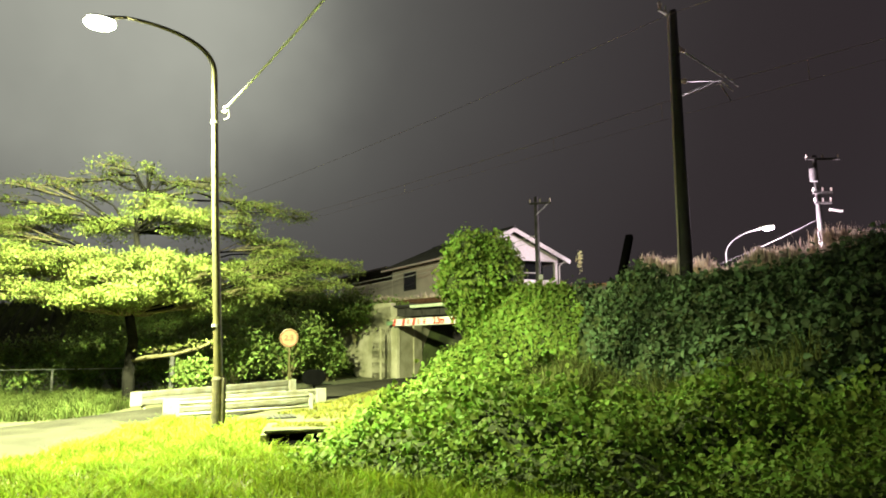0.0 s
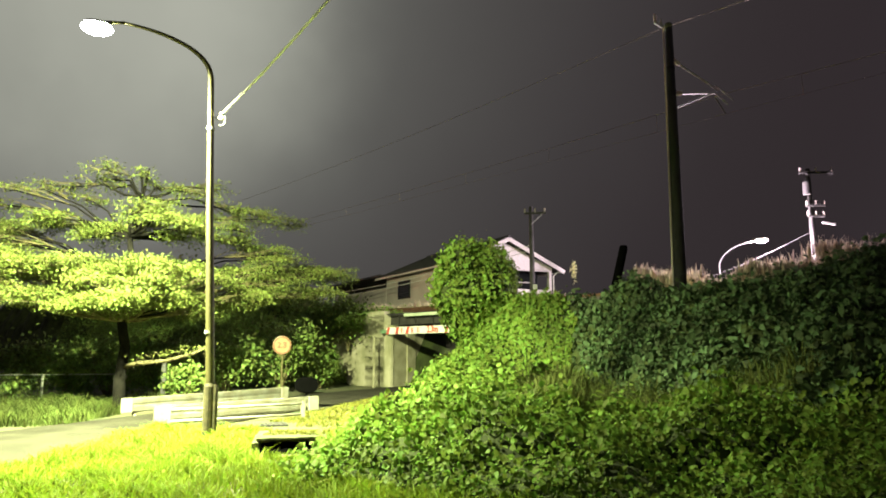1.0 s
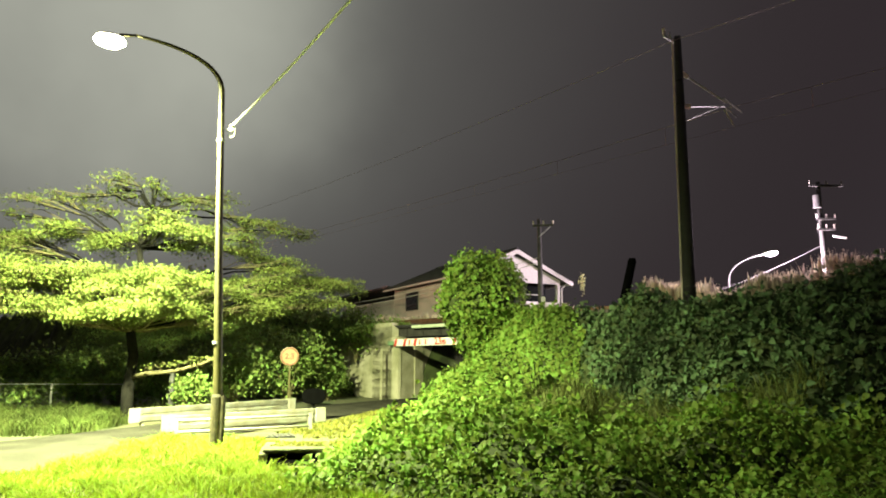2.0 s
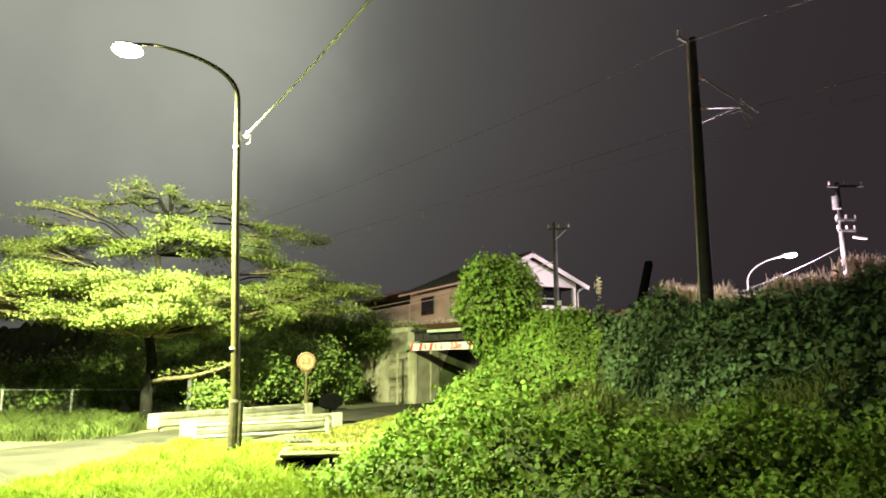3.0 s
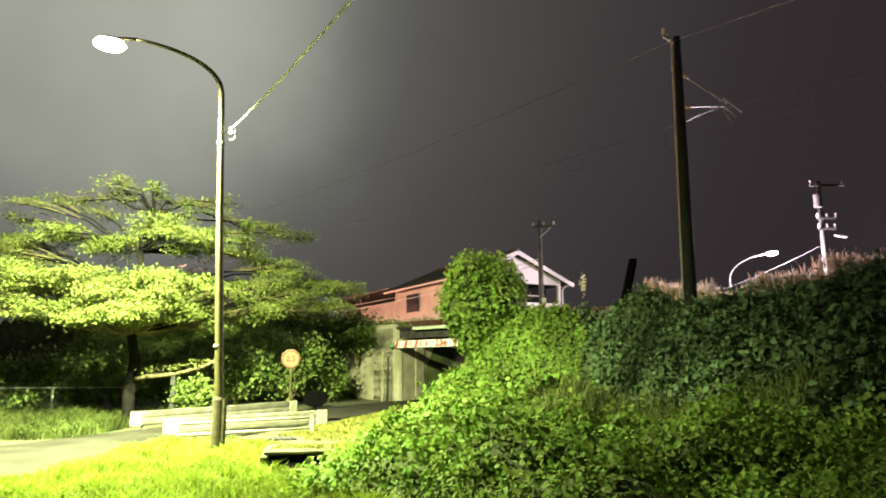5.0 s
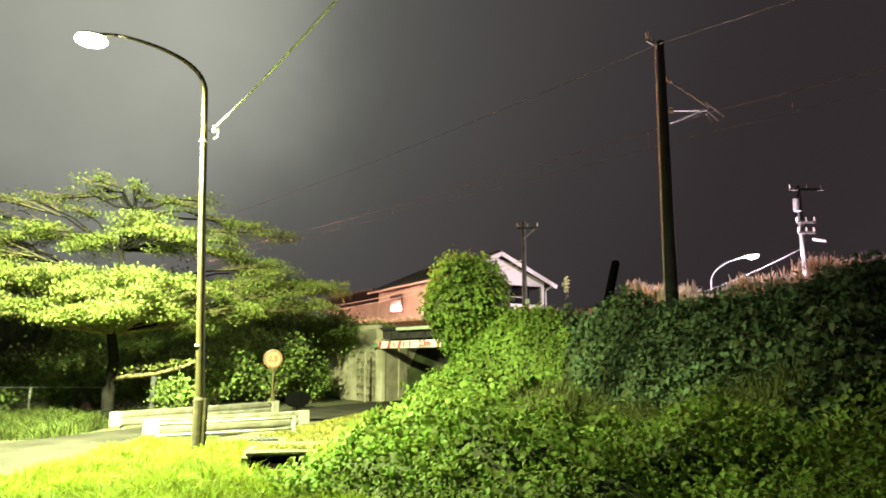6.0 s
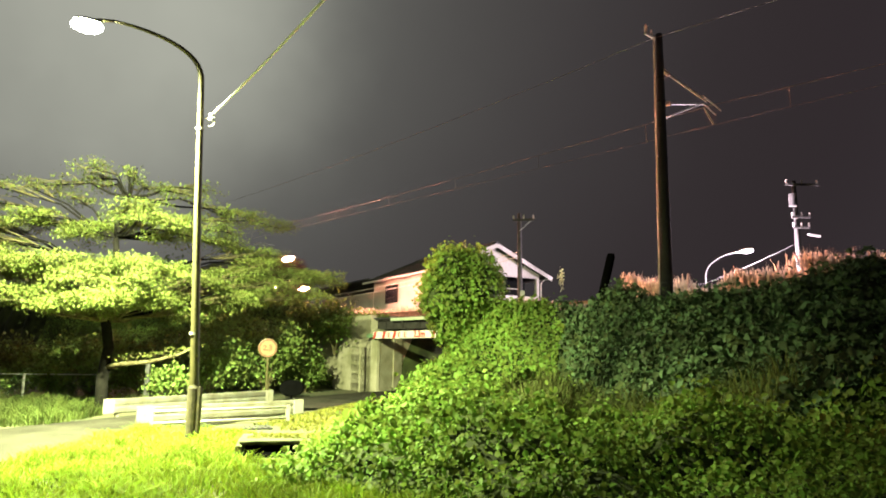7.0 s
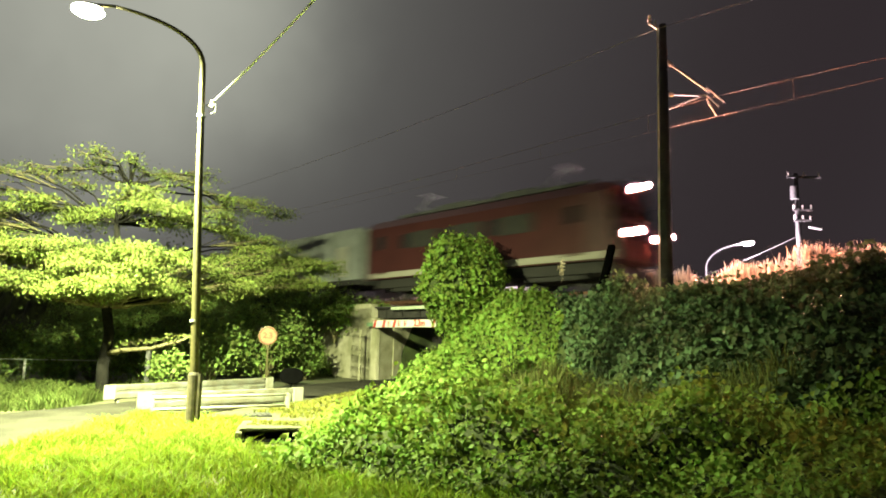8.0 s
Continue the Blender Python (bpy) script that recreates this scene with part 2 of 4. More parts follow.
def blades(name, pos, height, width, mat, lean=0.35, droop=0.25):
    """Bent grass blades: a quad below, a narrow quad above."""
    n = len(pos)
    h = np.broadcast_to(height, (n,)) * rng.uniform(0.5, 1.25, n)
    ang = rng.uniform(0, 2 * np.pi, n)
    side = np.stack([np.cos(ang), np.sin(ang), np.zeros(n)], 1) * (width * rng.uniform(0.6, 1.3, n))[:, None]
    ln = rng.normal(0, lean, (n, 2)) * h[:, None]
    mid = pos + np.concatenate([ln * 0.45, (h * 0.6)[:, None]], 1)
    top = pos + np.concatenate([ln * (1 + droop), (h * (1 - droop * 0.4))[:, None]], 1)
    v = np.stack([pos - side, pos + side, mid + side * 0.8, mid - side * 0.8, top + side * 0.15, top - side * 0.15], 1).reshape(-1, 3)
    i = np.arange(n)[:, None] * 6
    f = np.concatenate([i + [0, 1, 2, 3], i + [3, 2, 4, 5]], 0)
    return raw(name, v, f, mat)


def wob(x, y, scale, seed=0.0):
    """Smooth numpy noise, about -1 to 1."""
    x, y = x * scale + seed * 3.1, y * scale + seed * 1.7
    return (np.sin(x * 1.3 + 1.1 * np.sin(y * 0.9 + seed)) + np.sin(y * 1.7 + 1.3 * np.sin(x * 1.1 - seed)) + np.sin((x + y) * 2.3 + seed)) / 3


def smooth(a, b, x):
    t = np.clip((x - a) / (b - a), 0, 1)
    return t * t * (3 - 2 * t)


# ---- terrain ----
def bank_right(s, u):
    """The railway bank between the viewer and the line, up to the underpass."""
    end = smooth(18.8, 14.4, s) * smooth(17.9, 15.5, u) + smooth(15.5, 17.9, u) * smooth(18.9, 17.9, s)
    toe = np.clip(10.2 + 0.60 * (s - 3.2), 8.8, 15.8) + 0.4 * wob(s, u, 0.5)
    t = np.clip((u - toe) / (17.5 - toe), 0, 1)
    rise = (1 - (1 - t) ** 1.7) * 2.75
    fall = 1 - smooth(24.5, 28.0, u) * 0.5
    return rise * end * fall


def bank_left(s, u):
    rise = smooth(13.0, 17.0, u) * 3.0
    fall = 1 - smooth(24.5, 28.0, u) * 0.5
    return rise * fall * (smooth(26.2, 30.0, s) * (u < 18.2) + (s > 23.4) * (u >= 18.2))


def grid(name, height, s0, s1, ds, u0, u1, du, mat):
    S, U = np.arange(s0, s1 + 1e-6, ds), np.arange(u0, u1 + 1e-6, du)
    gs, gu = np.meshgrid(S, U, indexing="ij")
    z = height(gs, gu)
    v = np.stack([TX * gs + NX * gu, TY * gs + NY * gu, z], 2).reshape(-1, 3)
    i = np.arange(len(S) - 1)[:, None] * len(U) + np.arange(len(U) - 1)[None]
    f = np.stack([i, i + len(U), i + len(U) + 1, i + 1], 2).reshape(-1, 4)[:, ::-1]
    ob = raw(name, v, f, mat)
    return ob


def veg_right(s, u):
    """Top of the vines: the bank plus the mounds that grow on it."""
    left = 4.4 + (s - 8.0) * 1.12
    inside = smooth(left - 0.2, left + 1.8, u) * smooth(-0.6, 1.4, u + 0.35 * s - 7.0)
    low = (0.45 + 0.26 * wob(s, u, 1.0, 2) + 0.20 * wob(s, u, 2.3, 5) + 0.10 * wob(s, u, 4.6, 8)) * inside
    top = 0.25 * smooth(15, 17, u) * (0.5 + 0.7 * wob(s, u, 0.8, 1))
    mound = 0.35 * np.exp(-((s - 15.7) ** 2 + (u - 16.7) ** 2) / 1.0) + 0.42 * np.exp(-((s - 11.4) ** 2 + (u - 17.0) ** 2) / 1.0) + 0.3 * np.exp(-((s - 7.6) ** 2 + (u - 16.6) ** 2) / 3.0) + 0.35 * np.exp(-((s - 3.0) ** 2 + (u - 16.6) ** 2) / 6.0)
    apron = 0.75 * np.exp(-((s - 15.6) ** 2 / 4.0 + (u - 14.2) ** 2 / 4.0)) * smooth(left - 0.8, left + 1.2, u + 0.8)
    rough = (0.22 * wob(s, u, 1.5, 6) + 0.16 * wob(s, u, 2.9, 12) + 0.08 * wob(s, u, 6.0, 3)) * inside * smooth(18.4, 17.4, u)
    dip = 1 - (0.78 * np.exp(-((s - 8.0) / 2.0) ** 2) + 0.35 * smooth(5.0, 2.0, s)) * smooth(15.4, 16.8, u)
    saddle = 1.15 * np.exp(-((s - 13.6) / 1.2) ** 2) * smooth(14.6, 16.6, u) * smooth(18.8, 18.0, u)
    gully = 0.32 * np.exp(-((s - 9.6 - 0.25 * (u - 13)) / 0.7) ** 2) * smooth(11.5, 13.0, u) * smooth(16.8, 15.0, u)
    return np.maximum(apron - saddle - gully, -0.1) + rough * dip + bank_right(s, u) + dip * np.maximum(low * smooth(18.4, 17.0, u), 0) * (1 - 0.45 * smooth(14.5, 17, u)) + dip * (top + mound) * smooth(19.4, 18.6, s) * smooth(18.6, 17.6, u)


def veg_left(s, u):
    tall = 1.1 + 3.2 * smooth(46, 62, s)
    return bank_left(s, u) + (0.75 + 0.6 * wob(s, u, 0.7, 3)) * tall * smooth(12.6, 14.0, u) * smooth(19.0, 18.0, u) * smooth(25.5, 29.0, s)


bm = nb()
bmesh.ops.create_grid(bm, x_segments=2, y_segments=2, size=2000)
tagged(link("ground", bm, M_SOIL), "bare earth and weeds of the open ground", "ground", kind="structure")
tagged(grid("embankment", lambda s, u: veg_right(s, u) - 0.12, -45, 18.9, 0.3, 2, 30, 0.3, M_UNDER), "tall railway embankment overgrown with dark vines", "embankment", kind="structure")
tagged(grid("embankment", lambda s, u: veg_left(s, u) - 0.12, 23.4, 150, 0.6, 12, 30, 0.4, M_UNDER), "railway embankment with dark shrubs beyond the underpass", "embankment", kind="structure")


def road():
    axis = [(-13, -30), (-9.6, 0), (-8.3, 7.0), (-7.5, 11.5), (-6.3, 15.4), (-4.9, 19.5), (-3.2, 24.0), (-0.6, 28.2), (3.0, 32.3), (9, 39)]
    width = [4.0, 4.0, 4.0, 3.9, 3.3, 3.0, 3.2, 3.8, 3.9, 4.0]
    verts, faces = [], []
    for i, ((x, y), w) in enumerate(zip(axis, width)):
        a, b = Vector(axis[max(i - 1, 0)]), Vector(axis[min(i + 1, len(axis) - 1)])
        d = (b - a).normalized()
        for k in (-1, -0.5, 0, 0.5, 1):
            verts.append((x - d.y * k * w / 2, y + d.x * k * w / 2, 0.03 + 0.02 * (1 - k * k)))
    for i in range(len(axis) - 1):
        for k in range(4):
            j = i * 5 + k
            faces.append((j, j + 1, j + 6, j + 5))
    ob = raw("road", verts, faces, M_ASPHALT)
    return tagged(ob, "narrow worn asphalt lane leading under the railway", "road", kind="structure")


road()


# ---- street lamp and its cable ----
def street_lamp():
    base = Vector((-4.15, 12.64, 0.0))
    t = thing("street_lamp", base, label="tall curved steel street lamp, lit, standing in grass", category="street lamp")
    top = Vector((-4.37, 12.56, 7.05)) - base
    head = LAMP - base
    tip = head + Vector((0.40, 0.18, 0.22))
    pts = [Vector((0, 0, -0.1)), Vector((0, 0, 1.05)), top * 0.6, top * 0.85, top * 0.94]
    bow = top * 0.94
    for k in range(1, 15):
        a = k / 14
        # leaves the pole upright, ends level
        f, up = 1 - math.cos(a * math.pi / 2), math.sin(a * math.pi / 2) ** 0.72
        pts.append(Vector((bow.x + (tip.x - bow.x) * f, bow.y + (tip.y - bow.y) * f, bow.z + (tip.z - bow.z) * up)))
    n = len(pts)
    radii = [0.082, 0.082, 0.066, 0.058] + [0.054 - 0.026 * i / (n - 5) for i in range(n - 4)]
    part("pole", tube(nb(), pts, radii, 14), M_POLE, t, smooth=True)
    bm = nb()
    tube(bm, [(0, 0, -0.05), (0, 0, 0.95), (0, 0, 1.0)], [0.105, 0.105, 0.086], 14)
    part("base_sleeve", bm, M_SLEEVE, t, "dark sleeve round the foot of the pole")
    bm = box(nb(), (0.12, -0.02, 0.55), (0.05, 0.13, 0.85), bevel=0.01)
    part("junction_cover", bm, M_SLEEVE, t)
    for z in (1.9, 5.75):
        bm = nb()
        tube(bm, [(top.x * z / 7, top.y * z / 7, z), (top.x * z / 7, top.y * z / 7, z + 0.05)], 0.078, 14)
        part("band", bm, M_STEEL, t)
    # cobra head: flattened housing above, bowl below
    d = (head - tip).normalized()
    bm = nb()
    bmesh.ops.create_uvsphere(bm, u_segments=20, v_segments=10, radius=1)
    rot = Vector((1, 0, 0)).rotation_difference(Vector((d.x, d.y, 0))).to_matrix().to_4x4()
    for v in bm.verts:
        v.co = Vector((v.co.x * 0.24 + 0.0, v.co.y * 0.13, max(v.co.z, 0) * 0.07))
    bmesh.ops.transform(bm, matrix=Matrix.Translation(head + Vector((0, 0, 0.115))) @ rot, verts=bm.verts[:])
    part("lamp_housing", bm, M_STEEL, t, smooth=True)
    bm = nb()
    bmesh.ops.create_uvsphere(bm, u_segments=20, v_segments=10, radius=1)
    for v in bm.verts:
        v.co = Vector((v.co.x * 0.27, v.co.y * 0.15, v.co.z * (0.12 if v.co.z > 0 else 0.13)))
    bmesh.ops.transform(bm, matrix=Matrix.Translation(head + Vector((0, 0, 0.03))) @ rot, verts=bm.verts[:])
    part("lamp_bowl", bm, G_LAMP, t, "glowing lamp bowl", smooth=True)
    neck = tube(nb(), [tip + (tip - head) * 0.02, tip.lerp(head, 0.45) + Vector((0, 0, 0.07)), head + Vector((0, 0, 0.15))], [0.026, 0.032, 0.03], 10)
    part("lamp_neck", neck, M_POLE, t, smooth=True)
    br = Vector((-4.26, 12.6, 6.0)) - base
    bm = tube(nb(), [br + Vector((0, 0, 0.0)), br + Vector((0.16, -0.02, 0.0))], 0.02, 8)
    part("bracket", bm, M_STEEL, t)
    bm = nb()
    for k in range(3):
        z = br.z - 0.02 + 0.05 * k
        tube(bm, [(br.x + 0.11, br.y, z - 0.02), (br.x + 0.11, br.y, z + 0.02)], [0.045, 0.03], 10)
    part("insulator", bm, M_INSUL, t)
    part("cable_loop", tube(nb(), [br + Vector((0.14, 0, 0.10)), br + Vector((0.19, 0, 0.0)), br + Vector((0.17, 0, -0.13)), br + Vector((0.09, 0, -0.16)), br + Vector((0.05, 0, -0.1))], 0.009, 6), M_CABLE, t)


street_lamp()
a, b = Vector((-4.10, 12.58, 6.1)), Vector((0.70, 4.75, 6.15))
wire = tube(nb(), [a.lerp(b, k / 10) - Vector((0, 0, 0.12 * 4 * (k / 10) * (1 - k / 10))) for k in range(11)], 0.02, 8)
tagged(link("service_cable", wire, M_CABLE), "pale service cable rising from the street lamp", "cable")


# ---- guardrails ----
def guardrail(p, q, label, h, posts, drop=0.0):
    p, q = Vector(p), Vector(q)
    length = (q - p).length
    t = thing("guardrail", (p.x, p.y, 0), math.degrees(math.atan2(q.y - p.y, q.x - p.x)), label, "guardrail", "guardrails by the lane")
    # a folded two-wave beam
    prof = [(0.0, 0.00), (0.012, 0.02), (0.018, 0.05), (0.018, 0.13), (0.008, 0.16), (0.008, 0.19), (0.018, 0.22), (0.018, 0.30), (0.012, 0.33), (0.0, 0.35)]
    bm = nb()
    front = [[bm.verts.new((x, -y, h - 0.35 + z - drop * x / length)) for y, z in prof] for x in (-0.1, length + 0.1)]
    for k in range(len(prof) - 1):
        bm.faces.new((front[0][k], front[1][k], front[1][k + 1], front[0][k + 1]))
    bmesh.ops.solidify(bm, geom=bm.faces[:], thickness=0.006)
    part("beam", bm, M_RAILWHITE, t)
    for x in (-0.02, length + 0.02):
        bm = box(nb(), (x, -0.014, h - 0.175 - drop * x / length), (0.30, 0.05, 0.36), bevel=0.015)
        part("end_terminal", bm, M_RAILWHITE, t)
    for k in range(posts):
        x = 0.25 + (length - 0.5) * k / (posts - 1)
        bm = tube(nb(), [(x, 0.07, -0.3), (x, 0.07, h - 0.02 - drop * x / length)], 0.057, 12)
        part("post", bm, M_RAILWHITE, t)


guardrail((-7.5, 16.85), (-4.75, 21.4), "long white steel guardrail along the far lane edge", 0.46, 4)
guardrail((-6.05, 15.3), (-3.25, 18.0), "white steel guardrail beside the drain", 0.41, 3)
r = thing("pipe_railing", (-5.77, 14.97, 0), math.degrees(math.atan2(1.56, 2.58)), "low white pipe railing in front of the guardrail", "railing")
for x in (0.0, 3.0):
    part("post", box(nb(), (x, 0, 0.08), (0.09, 0.06, 0.60), bevel=0.01), M_RAILWHITE, r)
for z in (0.335, 0.09):
    part("pipe", tube(nb(), [(0, 0, z), (3.0, 0, z)], 0.030, 10), M_RAILWHITE, r, smooth=True)


# ---- drain beside the lane ----
def drain():
    d = thing("roadside_drain", (-2.42, 11.35, 0), 12, "open concrete roadside culvert with a slab over it", "drain")
    part("slab", box(nb(), (0.05, 0.62, 0.165), (1.15, 1.15, 0.045), bevel=0.015), M_MOSSY, d)
    for x in (-0.52, 0.56):
        part("side_wall", box(nb(), (x, 0.45, 0.035), (0.10, 1.15, 0.21), bevel=0.01), M_MOSSY, d)
    part("back_wall", box(nb(), (0, 0.94, 0.03), (0.92, 0.07, 0.22)), M_SLEEVE, d)
    # black sheet stands in for the shade in the culvert's opening
    part("drain_shade", box(nb(), (0.02, 0.2, 0.012), (0.94, 1.3, 0.014)), M_BLACK, d, "black sheet for the shade inside the drain")
    g = thing("drain_grating", (-3.75, 14.85, 0.0), 20, "dark steel grating let into the verge", "grating")
    part("frame", box(nb(), (0, 0, 0.025), (1.05, 0.55, 0.03)), M_UNDERFRAME, g)
    for k in range(9):
        part("bar", box(nb(), (-0.44 + 0.11 * k, 0, 0.047), (0.03, 0.5, 0.02)), M_DARKSTEEL, g)


drain()


# ---- round height-limit sign ----
def disc(bm, c, r, depth, n=28):
    a = Matrix.Translation(c) @ Matrix.Rotation(radians(90), 4, "X")
    bmesh.ops.create_cone(bm, cap_ends=True, segments=n, radius1=r, radius2=r, depth=depth, matrix=a)
    return bm


def letters(text, size, mat, parent, at, extrude=0.004, rot=(90, 0, 0), bold=0.0):
    cu = bpy.data.curves.new("lettering", "FONT")
    cu.body, cu.size, cu.extrude, cu.align_x, cu.align_y = text, size, extrude, "CENTER", "CENTER"
    cu.offset = bold
    cu.materials.append(mat)
    ob = new("lettering", cu)
    ob.parent = parent
    ob.location, ob.rotation_euler = at, [radians(v) for v in rot]
    return ob


sg = thing("road_sign", (-5.04, 22.24, 0), 12, "round faded height-limit sign on a thin post", "road sign")
part("post", tube(nb(), [(0, 0.04, -0.2), (0.03, 0.04, 2.0)], 0.030, 10), M_POLE, sg)
part("plate", disc(nb(), (0, 0, 1.74), 0.30, 0.012), M_SIGN, sg)
bm = nb()
tube(bm, [(0.265 * math.cos(a), -0.012, 1.74 + 0.265 * math.sin(a)) for a in (2 * math.pi * k / 32 for k in range(33))], 0.030, 6, caps=False)
for v in bm.verts:
    v.co.y = -0.012 + (v.co.y + 0.012) * 0.25
part("red_ring", bm, M_SIGNRED, sg)
letters("2.3", 0.25, M_SIGNRED, sg, (0, -0.012, 1.74), bold=0.010)
bm = nb()
for k in range(4):
    x = -0.09 + 0.06 * k
    tube(bm, [(x, 0.0, 1.46), (x + 0.01, 0.0, 1.46 - 0.10 - 0.05 * (k % 2))], 0.008, 5)
part("hanging_vine", bm, M_TWIG, sg)

# a black oval plate on a short post, at the end of the guardrail
ov = thing("oval_marker", (-3.63, 19.12, 0), 10, "black oval marker board on a short post by the guardrail", "marker board")
part("post", tube(nb(), [(0, 0.03, -0.2), (0, 0.03, 0.64)], 0.03, 10), M_BLACK, ov)
bm = disc(nb(), (0, 0, 0), 0.30, 0.05, 36)
for v in bm.verts:
    sx = 1 if v.co.x > 0 else -1
    sz = 1 if v.co.z > 0 else -1
    v.co = Vector((sx * 0.32 * abs(v.co.x / 0.3) ** 0.8, v.co.y, sz * 0.215 * abs(v.co.z / 0.3) ** 0.8 + 0.64))
bmesh.ops.bevel(bm, geom=[e for e in bm.edges if abs(e.verts[0].co.y - e.verts[1].co.y) < 0.001], offset=0.012, segments=2, affect="EDGES")
part("board", bm, M_BLACK, ov)


# ---- chain-link fence ----
def fence():
    p, q = Vector((-18.5, 21.0)), Vector((-9.9, 21.27))
    length = (q - p).length
    t = thing("chain_link_fence", (p.x, p.y, 0), math.degrees(math.atan2(q.y - p.y, q.x - p.x)), "grey chain-link fence with a top rail in weeds", "fence")
    for k in range(5):
        x = length * k / 4
        part("post", tube(nb(), [(x, 0, -0.2), (x, 0, 0.90)], 0.038, 10), M_STEEL, t)
    part("top_rail", tube(nb(), [(0, 0, 0.88), (length, 0, 0.88)], 0.017, 8), M_STEEL, t)
    bm = nb()
    for k in range(int(length / 0.16) + 7):
        for sgn in (1, -1):
            x0 = k * 0.16 - (0.84 if sgn > 0 else 0)
            x1 = x0 + 0.84 * 1
            a, b = (x0, 0.03), (x1, 0.87)
            if sgn < 0:
                a, b = (x0, 0.87), (x1, 0.03)
            if 0 <= a[0] and b[0] <= length:
                tube(bm, [(a[0], 0.012 * sgn, a[1]), (b[0], 0.012 * sgn, b[1])], 0.0022, 3, caps=False)
    part("wire_mesh", bm, M_POLEGREY, t)


fence()
pst = thing("concrete_post", (-8.1, 20.5, 0), 0, "short pale concrete post half hidden by leaves", "post")
part("shaft", box(nb(), (0, 0, 0.6), (0.12, 0.12, 1.3), bevel=0.012), M_POLEGREY, pst)


# ---- underpass ----
def slab(name, s0, s1, u0, u1, z0, z1, mat, parent, bevel=0.02, label=""):
    bm = box(nb(), ((u0 + u1) / 2, (s0 + s1) / 2, (z0 + z1) / 2), (abs(u1 - u0), abs(s1 - s0), z1 - z0), bevel=bevel)
    return part(name, bm, mat, parent, label)


def underpass():
    b = thing("railway_bridge", su(-0.85, 0.0), TRACK_ROT, "small girder railway bridge over a low lane", "bridge")
    # the lane passes askew: faces drift along the line as they go deeper
    def skewed(name, s0, s1, u0, u1, z0, z1, label=""):
        bm, k = nb(), 0.30
        plan = [(u0, s0 + k * (u0 - 17.9)), (u1, s0 + k * (u1 - 17.9)), (u1, s1 + k * (u1 - 17.9)), (u0, s1 + k * (u0 - 17.9))]
        prism(bm, plan, z1 - z0, Matrix(((1, 0, 0, 0), (0, 0, 1, 0), (0, 1, 0, z0), (0, 0, 0, 1))))
        return part(name, bm, M_CONC, b, label)

    skewed("abutment", 24.0, 26.0, 17.9, 24.5, -0.3, 2.62, "stained concrete abutment")
    skewed("abutment", 17.6, 19.7, 17.9, 24.5, -0.3, 2.62, "stained concrete abutment")
    skewed("bearing_wall", 24.6, 26.0, 17.9, 24.5, 2.6, 3.25)
    skewed("bearing_wall", 17.6, 19.1, 17.9, 24.5, 2.6, 3.25)
    slab("pilaster", 23.97, 24.35, 17.75, 17.93, -0.3, 2.55, M_CONC, b)
    for u in (18.9, 20.6):
        skewed("pilaster", 23.94, 24.03, u, u + 0.6, -0.3, 2.45)
    bm = nb()
    prism(bm, [(0, -0.3), (0, 3.1), (1.2, 3.05), (4.2, 2.2), (4.2, -0.3)], 0.35, su_local(24.6, 17.9))
    part("wing_wall", bm, M_CONC, b, "stained concrete wing wall")
    slab("white_post", 24.40, 24.47, 17.2, 17.27, -0.2, 2.1, M_CONC, b, 0.01)
    # the shade on the girder faces is put into their steel colour
    for u in (18.3, 19.8, 21.2, 22.7):
        bm = nb()
        for z, w, h in ((2.64, 0.28, 0.03), (2.83, 0.02, 0.36), (3.02, 0.30, 0.03)):
            box(bm, (u, 22.3, z), (w, 6.6, h))
        for k in range(5):
            box(bm, (u, 19.6 + 1.1 * k, 2.83), (0.2, 0.02, 0.34))
        part("girder", bm, M_DARKSTEEL, b, "dark steel girder with the shade in its colour")
    slab("walkway", 19.0, 24.7, 18.05, 18.75, 3.05, 3.12, M_CONC_DARK, b)
    slab("walkway", 20.6, 26.0, 22.4, 22.9, 3.05, 3.12, M_CONC_DARK, b)
    for k in range(12):
        slab("bridge_sleeper", 19.6 + 0.55 * k, 19.82 + 0.55 * k, 19.5, 21.6, 3.04, 3.20, M_DARKSTEEL, b)
    # edge of the girder as lit by the lamp, painted pale
    slab("top_flange", 19.5, 23.4, 18.0, 18.2, 2.96, 3.08, M_FLANGE, b, 0.006, "pale green edge flange, lamplight in its paint")
    # clearance bar with slanted stripes
    bar = thing("clearance_bar", su(21.1, 17.6), TRACK_ROT - 90, "red and white striped clearance bar with height lettering", "clearance bar")
    part("board", box(nb(), (0, 0, 2.36), (4.1, 0.10, 0.29), bevel=0.01), M_WHITE, bar)
    for x in (-1.92, -1.30, -0.62, 1.75):
        bm = nb()
        prism(bm, [(x - 0.13, 2.22), (x + 0.03, 2.22), (x + 0.13, 2.50), (x - 0.03, 2.50)], 0.012, Matrix.Translation((0, -0.061, 0)))
        part("stripe", bm, M_RED, bar)
    for x in (-0.98, -0.32, 0.05):
        bm = nb()
        for dx, dz, w, h in ((0, 0.07, 0.17, 0.03), (0, -0.01, 0.19, 0.03), (0, -0.08, 0.16, 0.03), (-0.03, 0, 0.03, 0.2)):
            box(bm, (x + dx, -0.055, 2.36 + dz), (w, 0.012, h))
        part("glyph", bm, M_RED, bar)
    letters("2.3m", 0.34, M_RED, bar, (0.92, -0.057, 2.36), bold=0.014)
    for x in (-1.9, 1.9):
        part("bracket", box(nb(), (x, 0.28, 2.40), (0.08, 0.5, 0.08)), M_GREEN, bar)
    part("end_box", box(nb(), (-2.3, 0.02, 2.34), (0.42, 0.14, 0.16), bevel=0.01), M_GREEN, bar)


